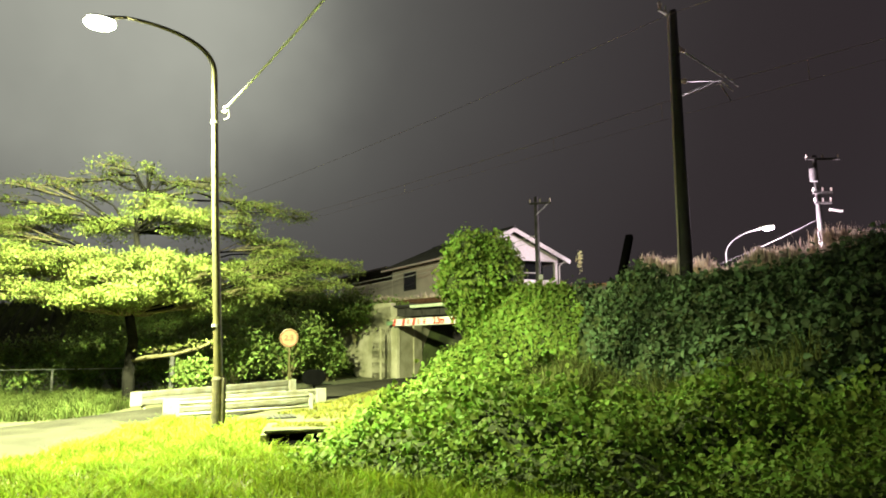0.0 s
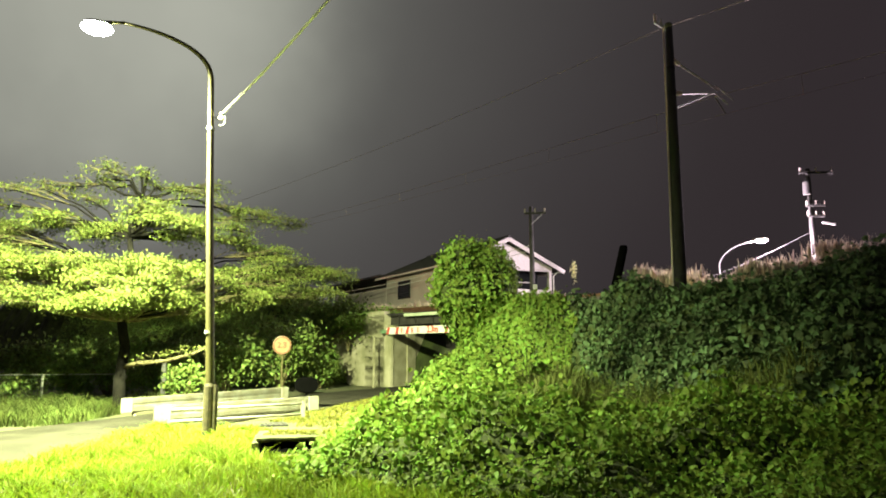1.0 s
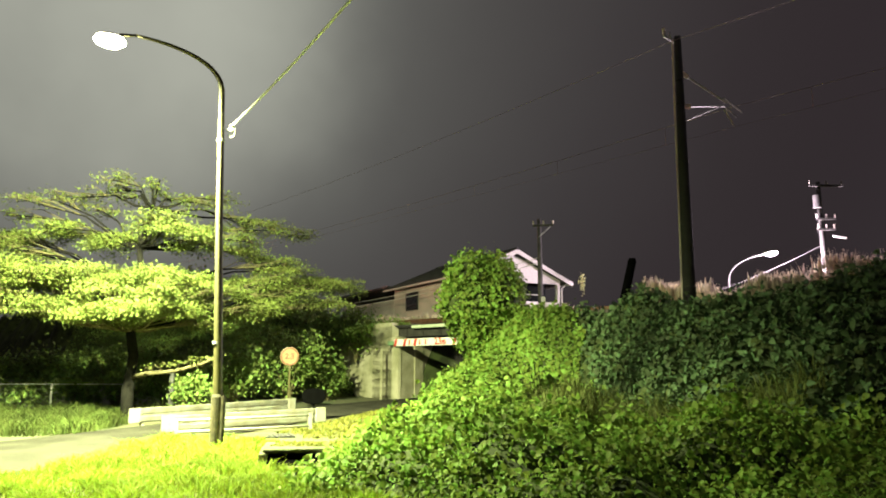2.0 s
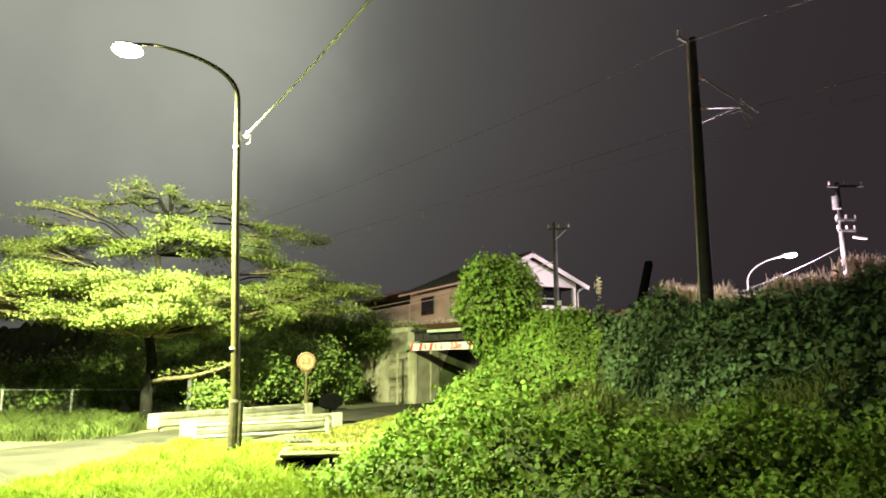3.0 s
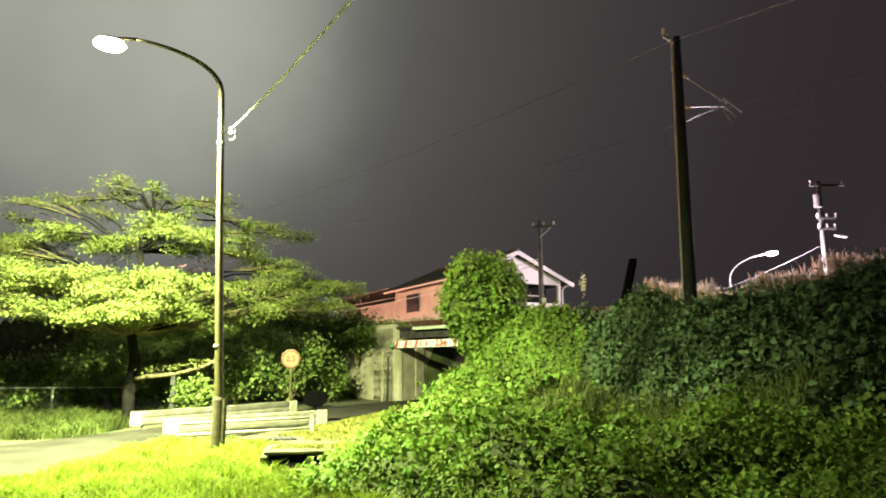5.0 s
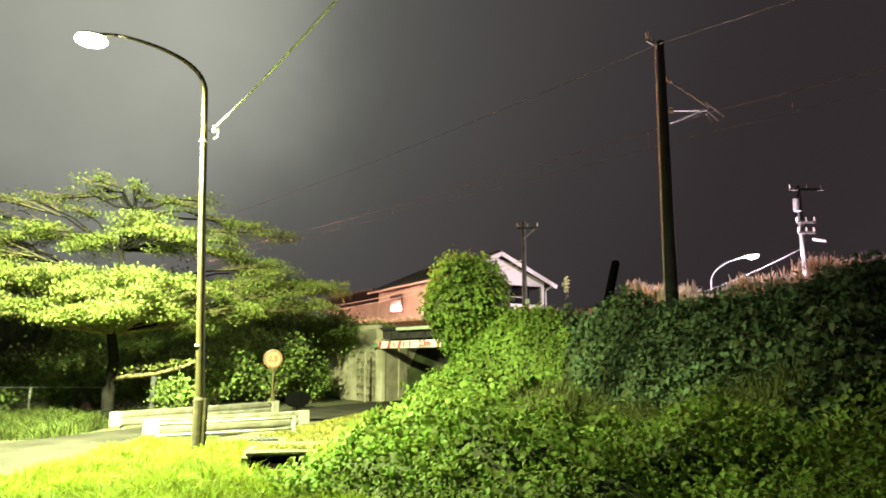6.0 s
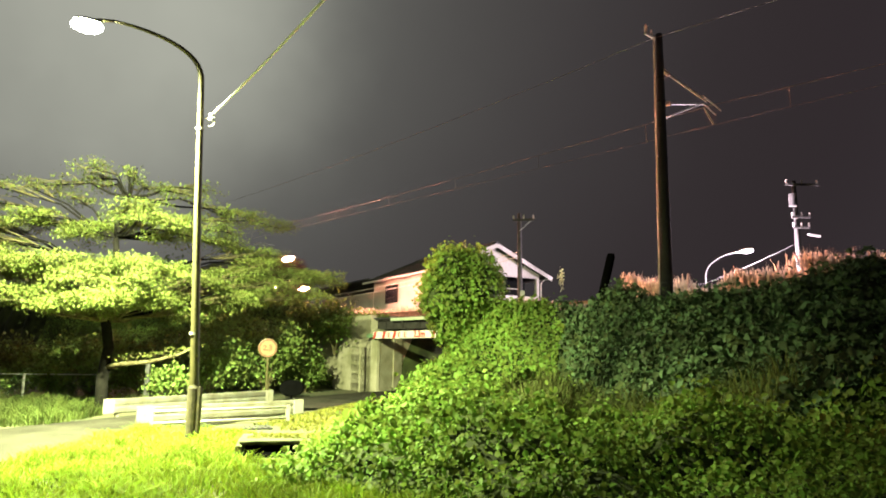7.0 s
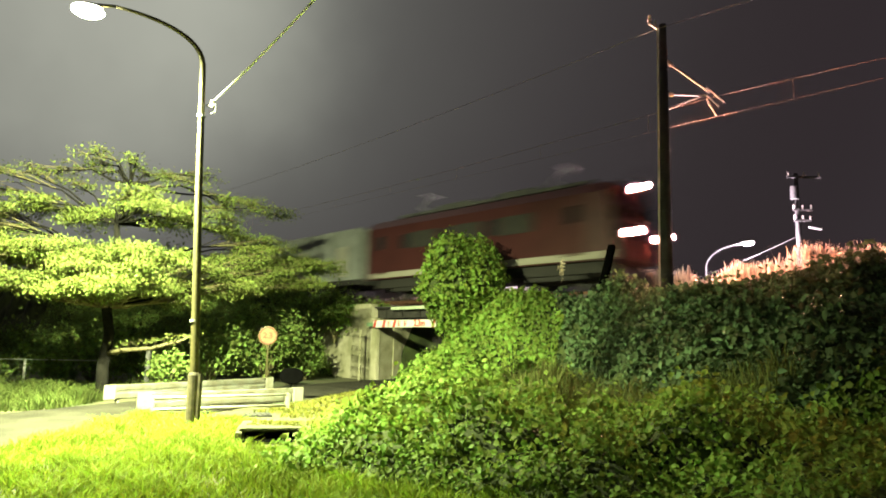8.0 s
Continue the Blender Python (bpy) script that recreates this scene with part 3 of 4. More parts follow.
def su_local(s, u):
    return Matrix(((0, 1, 0, u), (1, 0, 0, s), (0, 0, 1, 0), (0, 0, 0, 1)))


underpass()


# ---- railway line ----
def railway():
    t = thing("railway_track", (0, 0, 0), TRACK_ROT, "single railway track on ballast", "railway track", kind="structure")
    bm = nb()
    prism(bm, [(-2.2, 2.95), (-1.45, 3.32), (1.45, 3.32), (2.2, 2.95)], 57.8, Matrix.Translation((TRACK_U, -40, 0)))
    part("ballast_bed", bm, M_BALLAST, t)
    bm = nb()
    prism(bm, [(-2.2, 2.95), (-1.45, 3.32), (1.45, 3.32), (2.2, 2.95)], 125, Matrix.Translation((TRACK_U, 25.0, 0)))
    part("ballast_bed", bm, M_BALLAST, t)
    for x in (-0.56, 0.56):
        bm = nb()
        prism(bm, [(-0.06, 3.34), (0.06, 3.34), (0.02, 3.37), (0.035, 3.46), (0.035, 3.5), (-0.035, 3.5), (-0.035, 3.46), (-0.02, 3.37)], 190, Matrix.Translation((TRACK_U + x, -40, 0)))
        part("rail", bm, M_RUST, t)
    me = None
    for k in range(90):
        s = -20 + 0.7 * k
        if 17.6 < s < 25.2:
            continue
        if me is None:
            ob = part("sleeper", box(nb(), (0, 0, 0), (2.0, 0.22, 0.12), bevel=0.01), M_CONC, t)
            me = ob.data
        else:
            ob = new("sleeper", me)
            ob.parent = t
        ob.location = (TRACK_U, s, 3.30)


railway()


def insulator(bm, a, b, r=0.07, n=4):
    a, b = Vector(a), Vector(b)
    tube(bm, [a, b], 0.03, 8)
    for k in range(n):
        c = a.lerp(b, (k + 0.5) / n)
        d = (b - a) / n * 0.35
        tube(bm, [c - d, c + d], [r, r * 0.5], 10)


def catenary_mast():
    base = su(9.65, 17.5, 2.6)
    m = thing("catenary_mast", base, TRACK_ROT, "tall concrete railway mast carrying overhead line brackets", "catenary mast")
    top = 8.4
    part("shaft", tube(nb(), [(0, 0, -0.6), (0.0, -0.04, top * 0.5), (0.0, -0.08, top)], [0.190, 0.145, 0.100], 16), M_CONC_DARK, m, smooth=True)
    part("conduit", tube(nb(), [(-0.17, 0.13, 0), (-0.13, 0.08, 4.0), (-0.10, 0.03, top - 0.1)], 0.026, 8), M_INSUL, m, "pale steel conduit strapped to the mast")
    for z in (1.0, 2.8, 4.6, 6.3, 7.0):
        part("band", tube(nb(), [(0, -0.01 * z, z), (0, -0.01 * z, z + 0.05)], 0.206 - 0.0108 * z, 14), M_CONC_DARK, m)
    # feeder bracket at the top
    part("feeder_arm", box(nb(), (-0.1, 0.1, top - 0.05), (0.75, 0.06, 0.07)), M_STEEL, m)
    bm = nb()
    insulator(bm, (-0.42, 0.1, top + 0.0), (-0.42, 0.1, top + 0.22), 0.06, 3)
    part("insulator", bm, M_INSUL, m)
    part("top_cap", tube(nb(), [(-0.1, 0.1, top - 0.02), (-0.1, 0.1, top + 0.18)], [0.05, 0.02], 8), M_STEEL, m)
    # hinged cantilever reaching over the track
    for z0, p1 in ((7.45, (2.6, -0.2, 7.0)), (6.35, (2.4, -0.2, 6.85))):
        bm = nb()
        insulator(bm, (0.15, 0.05, z0), (0.70, 0.0, z0 + (p1[2] - z0) * 0.22), 0.075, 5)
        part("insulator", bm, M_INSUL, m)
        part("cantilever_tube", tube(nb(), [(0.70, 0.0, z0 + (p1[2] - z0) * 0.22), p1], 0.030, 8), M_STEEL, m)
        part("hinge", box(nb(), (0.14, 0.05, z0), (0.10, 0.12, 0.26), bevel=0.01), M_STEEL, m)
    part("push_brace", tube(nb(), [(0.15, 0.05, 5.85), (2.2, -0.2, 6.80)], 0.024, 8), M_STEEL, m)
    part("messenger_arm", tube(nb(), [(2.4, -0.2, 7.12), (3.6, -0.2, 6.95)], 0.024, 8), M_STEEL, m)
    part("steady_arm", tube(nb(), [(2.4, -0.2, 6.85), (3.2, -0.2, 6.70)], 0.020, 8), M_STEEL, m)
    part("drop_arm", tube(nb(), [(2.4, -0.2, 6.72), (3.0, -0.2, 6.35)], 0.020, 8), M_STEEL, m)
    part("tie_wire", tube(nb(), [(0.35, 0.0, 7.25), (0.36, 0.0, 7.75), (0.10, -0.05, 8.15)], 0.010, 6), M_COPPER, m)


catenary_mast()


def overhead(name, u, z, sag, spans, r, label):
    bm = nb()
    for s0, s1 in spans:
        tube(bm, [su(s0 + (s1 - s0) * k / 14, u, z - sag * 4 * (k / 14) * (1 - k / 14)) for k in range(15)], r, 5, caps=False)
    return tagged(link(name, bm, M_COPPER), label, "overhead wire", "overhead line wires")


SPANS = ((-38.0, 9.5), (9.5, 57.0), (57.0, 104.5))
overhead("contact_wire", 20.6, 8.95, 0.08, SPANS, 0.0045, "thin copper contact wire over the railway track")
overhead("messenger_wire", 20.6, 9.62, 0.36, SPANS, 0.008, "sagging messenger wire above the contact wire")
overhead("feeder_wire", 17.1, 10.72, 0.6, SPANS, 0.007, "feeder wire carried along the mast tops")
for k in range(-4, 11):
    s = 9.5 + 4.75 * k + 2.4
    f = ((s + 38.0) % 47.5) / 47.5
    z1 = 9.62 - 0.36 * 4 * f * (1 - f)
    tagged(link("dropper", tube(nb(), [su(s, 20.6, 8.90), su(s, 20.6, z1)], 0.007, 4), M_COPPER), "thin dropper wire hanging in the overhead line", "dropper", "overhead line droppers")

# far mast that holds the line beyond the trees
fm = thing("catenary_mast", su(57, 17.5, 2.6), TRACK_ROT, "distant concrete railway mast behind the trees", "catenary mast")
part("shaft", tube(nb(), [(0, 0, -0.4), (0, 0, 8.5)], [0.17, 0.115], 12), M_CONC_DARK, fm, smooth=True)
part("cantilever_tube", tube(nb(), [(0.1, 0, 6.4), (3.1, 0, 6.4)], 0.03, 8), M_STEEL, fm)

# leaning stub among the vines
st = thing("leaning_post", su(11.85, 17.3, 2.9), TRACK_ROT, "dark leaning post stump among vines", "post")
part("shaft", tube(nb(), [(0, 0, -0.3), (0.10, -0.50, 1.64), (0.10, -0.50, 1.72)], [0.135, 0.125, 0.10], 12), M_BLACK, st)


# ---- house behind the line ----
def house():
    c0, across = Vector((0.84, 37.98)), Vector((6.08, 3.36))
    rz = math.degrees(math.atan2(across.y, across.x))
    w, d = across.length, 8.93
    z0, eave, ridge = 1.2, 6.45, 7.95
    h = thing("house", (c0.x, c0.y, 0), rz, "two-storey house with pale walls and a dark gabled roof", "house")
    # local x along the gable front, y back along the side wall
    t = 0.18
    part("side_wall", box(nb(), (t / 2, d / 2, (z0 + eave) / 2), (t, d, eave - z0)), M_WALL, h)
    part("side_wall", box(nb(), (w - t / 2, d / 2 + 0.75, (z0 + eave) / 2), (t, d - 1.5, eave - z0)), M_WALL, h)
    part("back_wall", box(nb(), (w / 2, d - t / 2, (z0 + eave) / 2), (w - 2 * t, t, eave - z0)), M_WALL, h)
    bal = 3.1  # balcony from here to the corner
    part("front_wall", box(nb(), (t + (bal - t) / 2, t / 2, (z0 + eave) / 2), (bal - t, t, eave - z0)), M_WALL, h)
    part("lower_front_wall", box(nb(), ((bal + w) / 2, t / 2, (z0 + 4.15) / 2), (w - bal, t, 4.15 - z0)), M_WALL, h)
    part("balcony_parapet", box(nb(), ((bal + w) / 2, t / 2, 4.62), (w - bal - 0.01, t, 0.94)), M_TRIM, h, "white balcony parapet")
    part("recess_wall", box(nb(), ((bal + w) / 2, 1.5, 5.3), (w - bal - 0.05, 0.12, 2.4)), M_GLASS, h, "dark recess of the balcony")
    part("corner_column", box(nb(), (w - 0.10, 0.10, 5.35), (0.20, 0.20, 2.4), bevel=0.01), M_TRIM, h, "white balcony column")
    part("corner_column", box(nb(), (bal + 0.05, 0.10, 5.35), (0.16, 0.20, 2.4), bevel=0.01), M_TRIM, h, "white balcony column")
    part("lintel", box(nb(), ((bal + w) / 2, 0.09, eave - 0.12), (w - bal, 0.2, 0.26)), M_TRIM, h)
    part("balcony_rail", tube(nb(), [(bal + 0.2, 0.5, 5.55), (w - 1.2, 0.5, 5.55)], 0.03, 6), M_TRIM, h)
    bm = nb()
    prism(bm, [(0, eave), (w, eave), (w / 2, ridge - 0.12)], t, Matrix.Translation((0, -0.004, 0)))
    part("gable_wall", bm, M_TRIM, h)
    slope = math.atan2(ridge - eave, w / 2)
    for sgn in (1, -1):
        ln = (w / 2 + 0.55) / math.cos(slope)
        cx = w / 2 - sgn * (w / 4 + 0.275)
        cz = ridge - (w / 4 + 0.275) * math.tan(slope) + 0.06
        roof = part("roof", box(nb(), (cx, d / 2, cz), (ln, d + 1.1, 0.10), (0, -sgn * math.degrees(slope), 0)), M_ROOF, h, "dark tiled roof slope")
        bm = nb()
        for k in range(18):
            y = -0.4 + k * (d + 0.85) / 17
            box(bm, (cx, y, cz + 0.07), (ln, 0.06, 0.05), (0, -sgn * math.degrees(slope), 0))
        part("roof_rib", bm, M_ROOF, h)
        part("barge_board", box(nb(), (cx, -0.56, cz - 0.10), (ln, 0.05, 0.24), (0, -sgn * math.degrees(slope), 0)), M_TRIM, h, "white barge board")
        part("gutter", tube(nb(), [(w / 2 - sgn * (w / 2 + 0.58), -0.5, eave - 0.22), (w / 2 - sgn * (w / 2 + 0.58), d + 0.5, eave - 0.22)], 0.06, 8), M_TRIM, h)
    part("ridge_cap", tube(nb(), [(w / 2, -0.58, ridge + 0.10), (w / 2, d + 0.58, ridge + 0.10)], 0.11, 8), M_ROOF, h)
    part("downpipe", tube(nb(), [(w + 0.45, -0.1, eave - 0.2), (w + 0.08, -0.06, eave - 0.5), (w + 0.08, -0.06, z0)], 0.04, 8), M_TRIM, h)

    def window(x, y, z, ww, wh, side):
        if side:
            fr, pane = (0.08, ww, wh), (0.04, ww - 0.12, wh - 0.12)
        else:
            fr, pane = (ww, 0.08, wh), (ww - 0.12, 0.04, wh - 0.12)
        f = part("window", box(nb(), (x, y, z), fr), M_UNDERFRAME, h, "dark framed window")
        off = Vector((-0.03, 0, 0)) if side else Vector((0, -0.03, 0))
        p = part("pane", box(nb(), Vector((x, y, z)) + off, pane), M_GLASS, f)
        return f, p

    window(-0.02, 6.2, 5.35, 1.7, 1.15, True)
    window(1.9, -0.02, 5.3, 1.1, 1.3, False)
    part("skirt_board", box(nb(), (-0.01, d / 2, 4.0), (0.03, d - 0.1, 0.10)), M_TRIM, h)
    # lower annex at the back of the side wall
    ax = thing("annex", (c0.x, c0.y, 0), rz, "low grey annex with a dark lean-to roof", "house")
    part("wall", box(nb(), (1.7, 14.0, 3.4), (3.2, 9.6, 4.6)), M_WALL, ax)
    part("roof", box(nb(), (1.7, 14.0, 6.0), (4.4, 10.0, 0.12), (0, 14, 0)), M_ROOF, ax)
    lot = box(nb(), (*su(34, 38.5).xy, 0.6), (17, 56, 1.2), (0, 0, TRACK_ROT))
    tagged(link("house_lot", lot, M_SOIL), "raised earth plot beneath the house", "ground", kind="structure")


house()


# ---- poles and lamp beyond the line ----
def utility_pole(at, rz, height, label, arms):
    p = thing("utility_pole", at, rz, label, "utility pole")
    part("shaft", tube(nb(), [(0, 0, -0.5), (0, 0, height)], [0.16, 0.10], 12), M_POLEGREY, p, smooth=True)
    for z, half in arms:
        arm = part("crossarm", box(nb(), (half * 0.4, -0.13, z), (half * 2, 0.08, 0.10)), M_POLEGREY, p)
        for k in (-0.55, 0.4, 1.3):
            bm = nb()
            insulator(bm, (half * k, -0.13, z + 0.05), (half * k, -0.13, z + 0.24), 0.055, 2)
            part("insulator", bm, M_INSUL, arm)
    return p


q = utility_pole(su(21.6, 25.2, 1.4), -10, 7.1, "slim concrete utility pole with one crossarm before the house", ((6.75, 0.52),))
part("brace", tube(nb(), [(0, -0.1, 6.2), (0.55, -0.13, 6.7)], 0.02, 6), M_STEEL, q)
part("meter_box", box(nb(), (0.13, -0.16, 3.0), (0.2, 0.14, 0.5), bevel=0.01), M_STEEL, q)
q = utility_pole(su(11.9, 34.0, 0.6), 0, 9.4, "far utility pole with crossarms and a transformer", ((9.2, 0.8), (7.6, 0.45), (7.1, 0.4)))
part("transformer", tube(nb(), [(-0.25, -0.25, 8.1), (-0.25, -0.25, 8.7)], 0.17, 14), M_POLEGREY, q)
part("lamp_arm", box(nb(), (0.75, -0.1, 6.75), (0.6, 0.1, 0.08), (0, 8, 0)), M_TRIM, q)

fl = thing("street_lamp", su(15.55, 32.0, 0.6), TRACK_ROT - 90, "lit street lamp with a curved arm beyond the railway", "street lamp")
part("pole", tube(nb(), [(0, 0, 0), (0, 0, 4.9)] + [(1.75 * (1 - math.cos(a)), 0, 4.9 + 1.05 * math.sin(a)) for a in (k * math.pi / 16 for k in range(1, 9))], [0.06, 0.05] + [0.042] * 8, 10), M_POLEGREY, fl, smooth=True)
part("lamp_housing", box(nb(), (2.05, 0, 6.02), (0.62, 0.24, 0.10), bevel=0.03), M_STEEL, fl)
bm = nb()
bmesh.ops.create_uvsphere(bm, u_segments=14, v_segments=8, radius=0.2)
bmesh.ops.transform(bm, matrix=Matrix.Translation((2.1, 0, 5.95)) @ Matrix.Diagonal((1.4, 0.7, 0.6, 1)), verts=bm.verts[:])
part("lamp_bowl", bm, G_FAR, fl, "glowing lamp bowl", smooth=True)

bmw = nb()
for dz in (0, -0.25):
    a, b = su(60, 27, 6.3 + dz), su(21.6, 25.2, 6.6 + dz)
    tube(bmw, [a.lerp(b, k / 12) - Vector((0, 0, 1.0 * 4 * (k / 12) * (1 - k / 12))) for k in range(13)], 0.02, 5, caps=False)
tagged(link("telephone_cable", bmw, M_CABLE), "slack pale cables running past the house", "cable")
bmw = nb()
a, b = su(21.0, 30.0, 3.9), su(11.9, 34.0, 7.0)
tube(bmw, [a.lerp(b, k / 12) - Vector((0, 0, 0.5 * 4 * (k / 12) * (1 - k / 12))) for k in range(13)], 0.010, 5, caps=False)
tagged(link("pole_cable", bmw, M_POLEGREY), "pale cable between the far poles", "cable")
rl = thing("white_railing", su(16.6, 25.6, 2.9), TRACK_ROT + 90, "low white railing beside the house", "railing")
for x in (0, 0.8, 1.6):
    part("post", box(nb(), (x, 0, 0.1), (0.07, 0.07, 1.0)), M_TRIM, rl)
part("rail", box(nb(), (0.8, 0, 0.58), (1.9, 0.06, 0.08)), M_TRIM, rl)


# ---- cherry tree ----
def cherry():
    base = Vector((-8.7, 19.1, 0))
    t = thing("cherry_tree", base, 0, "wide cherry tree with layered yellow-green foliage", "tree")
    r = random.Random(3)
    stem = [Vector(p) for p in ((0, 0, -0.2), (-0.06, 0, 0.8), (0.03, 0.02, 1.7), (-0.10, 0.0, 2.4), (0.05, 0.15, 3.6), (-0.15, 0.3, 4.8), (0.1, 0.4, 6.0), (0.2, 0.5, 6.9))]
    part("trunk", tube(nb(), stem, [0.19, 0.155, 0.14, 0.13, 0.10, 0.075, 0.05, 0.02], 12), M_BARK, t, smooth=True)
    pos = []
    for cx, cy, cz, rx, ry, rz, thick in CHERRY_PADS:
        c = Vector((cx, cy, cz))
        # the limb leaves the stem below its pad and arches out to it
        want = 2.35 if cz < 4.5 else cz - 0.35 - 0.22 * abs(cx)
        k = min(range(3, len(stem)), key=lambda q: abs(stem[q].z - want))
        root = stem[k]
        bend = root.lerp(c, 0.5) + Vector((r.uniform(-0.2, 0.2), r.uniform(-0.2, 0.2), 0.10 if cz < 4.5 else 0.2))
        end = c + Vector((c.x, c.y, 0)).normalized() * rx * 0.5 - Vector((0, 0, rz * 0.5))
        # lit lower limbs take the pale bark, shaded upper ones the dark
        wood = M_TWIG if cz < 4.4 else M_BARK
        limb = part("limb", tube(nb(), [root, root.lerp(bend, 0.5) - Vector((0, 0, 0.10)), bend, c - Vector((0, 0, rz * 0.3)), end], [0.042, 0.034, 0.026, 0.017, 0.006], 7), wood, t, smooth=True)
        bm = nb()
        for k in range(int((9 + 14 * rx) * (0.5 + 0.5 * thick))):
            a = bend.lerp(c, r.uniform(0.0, 1.0)) if r.random() < 0.6 else c.lerp(end, r.random())
            tgt = c + Vector((r.uniform(-1, 1) * rx, r.uniform(-1, 1) * ry, r.uniform(-0.9, 0.9) * rz))
            m1 = a.lerp(tgt, 0.5) + Vector((r.uniform(-0.1, 0.1), 0, r.uniform(-0.02, 0.16)))
            tube(bm, [a, m1, tgt], [0.018, 0.012, 0.004], 5, caps=False)
            # flat sprays of leaves that droop at the twig's end
            for j in range(5):
                f = r.uniform(0.1, 1.2)
                q = m1.lerp(tgt, f) - Vector((0, 0, 0.06 * f * f))
                n = int(21 * thick * (0.5 + 0.9 * r.random()))
                pos.append(np.array(q) + rng.normal(0, 1, (n, 3)) * np.array((0.19, 0.19, 0.06)))
        part("twig", bm, M_TWIG, limb)
    low = part("limb", tube(nb(), [(0.0, 0.0, 1.15), (0.55, -0.25, 1.25), (1.4, -0.5, 1.32), (2.2, -0.6, 1.52), (2.7, -0.6, 1.8)], [0.075, 0.062, 0.05, 0.038, 0.012], 8), M_TWIG, t, "pale low limb", smooth=True)
    bm = nb()
    for k in range(9):
        x = 0.5 + 0.24 * k
        tube(bm, [(x, -0.3 - 0.12 * x, 1.22 + 0.1 * x), (x + 0.15, -0.5 - 0.12 * x, 1.35 + 0.12 * x + 0.05 * (k % 3)), (x + 0.35, -0.7 - 0.1 * x, 1.30 + 0.15 * x)], [0.012, 0.008, 0.003], 5, caps=False)
        pos.append(np.array((x + 0.2, -0.55 - 0.1 * x, 1.36 + 0.13 * x)) + rng.normal(0, 1, (14, 3)) * np.array((0.2, 0.15, 0.05)))
    part("twig", bm, M_TWIG, low)
    pos = np.concatenate(pos)
    nrm = np.tile(np.array((0.0, -0.25, 0.9)), (len(pos), 1))
    crown = leaves("crown", pos, nrm, 0.066, M_CHERRY, wide=0.5, jitter=0.6)
    crown.parent = t
    tagged(crown, kind="stuff")


CHERRY_PADS = []
_r = random.Random(41)
# tiers of foliage: count, reach in x, heights at both ends, spread in height, pad size, density
TIERS = (
    (50, -5.4, 5.9, 3.60, 3.30, 0.52, 0.78, 0.28, 0.98),  # wide dense lower tier
    (6, 0.1, 1.2, 2.80, 3.10, 0.20, 0.62, 0.18, 1.4),  # drooping sprays before the trunk
    (9, -1.8, 2.1, 2.85, 2.80, 0.22, 0.60, 0.22, 0.8),  # its underside round the fork
    (10, -4.8, 0.6, 5.00, 4.95, 0.42, 0.62, 0.18, 0.8),  # upper pads over the trunk
    (16, 0.6, 4.7, 5.35, 4.70, 0.65, 0.56, 0.22, 0.65),  # drooping limb on the lane side
    (6, -4.2, -0.2, 5.85, 6.05, 0.30, 0.50, 0.12, 0.30),  # thin top sprays
    (7, -0.9, 2.4, 6.50, 5.95, 0.30, 0.50, 0.12, 0.30),
)
for count, x0, x1, za, zb, dz, rx, rz, thick in TIERS:
    for q in range(count):
        f = (q + _r.uniform(0.1, 0.9)) / count
        cx = x0 + (x1 - x0) * f
        cz = za + (zb - za) * f + _r.uniform(-dz, dz)
        near = 1.0 + (0.42 if cx > 4.3 else 0.28 if cx > 3.3 else 0.16 if cx > 2 else 0.05)
        # the lower tier reaches well out before the trunk
        cy = _r.uniform(-2.6, -1.6) if count == 6 and za < 4 else _r.uniform(-2.4, 0.9) if za < 4 and cx < 2 else _r.uniform(-1.2, 0.9)
        k = _r.uniform(0.65, 1.3)
        CHERRY_PADS.append(((cx - 8.7) * near + 8.7, (cy + 19.1) * near - 19.1, (cz - 1.6) * near + 1.6, rx * k, _r.uniform(0.6, 1.0), rz * _r.uniform(0.7, 1.4), thick))
cherry()


# ---- vines, shrubs, grass ----
def scatter(height, s0, s1, u0, u1, n, keep, up=0.08):
    s, u = rng.uniform(s0, s1, n), rng.uniform(u0, u1, n)
    ok = keep(s, u)
    s, u = s[ok], u[ok]
    e = 0.15
    z = height(s, u)
    gs, gu = (height(s + e, u) - z) / e, (height(s, u + e) - z) / e
    p = np.stack([TX * s + NX * u, TY * s + NY * u, z + np.abs(rng.normal(0, up, len(s))) - 0.05], 1)
    nrm = np.stack([-(TX * gs + NX * gu), -(TY * gs + NY * gu), np.ones(len(s))], 1)
    nrm /= np.linalg.norm(nrm, axis=1)[:, None]
    return p, nrm


def vine_edge(s, u):
    left = 4.4 + (s - 8.0) * 1.12
    return (u > left + 0.1 + 0.5 * wob(s, u, 1.6, 4)) & (u + 0.35 * s > 6.9) & (s < 18.6 - 0.5 * (u > 16))


def meadow(s, u):
    """A strip of rank grass at the foot of the bank, clear of most vines."""
    far = np.hypot(s, u)
    toe = np.clip(10.2 + 0.60 * (s - 3.2), 8.8, 15.8)
    east = TX * s + NX * u > 0.11 * (TY * s + NY * u) + 0.4 * wob(s, u, 1.3, 2)
    return east & (u < np.minimum(toe + 0.8, 12.4)) & (far > 11.8 + 0.9 * wob(s, u, 0.9, 7)) & (rng.uniform(0, 1, np.shape(s)) < 0.93) & (s < 13.5)


def clumps(s, u, k):
    """Leaves crowd on the crests and leave gaps between."""
    w = 0.5 + 0.45 * wob(s, u, 2.6 * k, 11) + 0.35 * wob(s, u, 6.1 * k, 4)
    return rng.uniform(0, 1, np.shape(s)) < np.clip(w + 0.30, 0.22, 1)


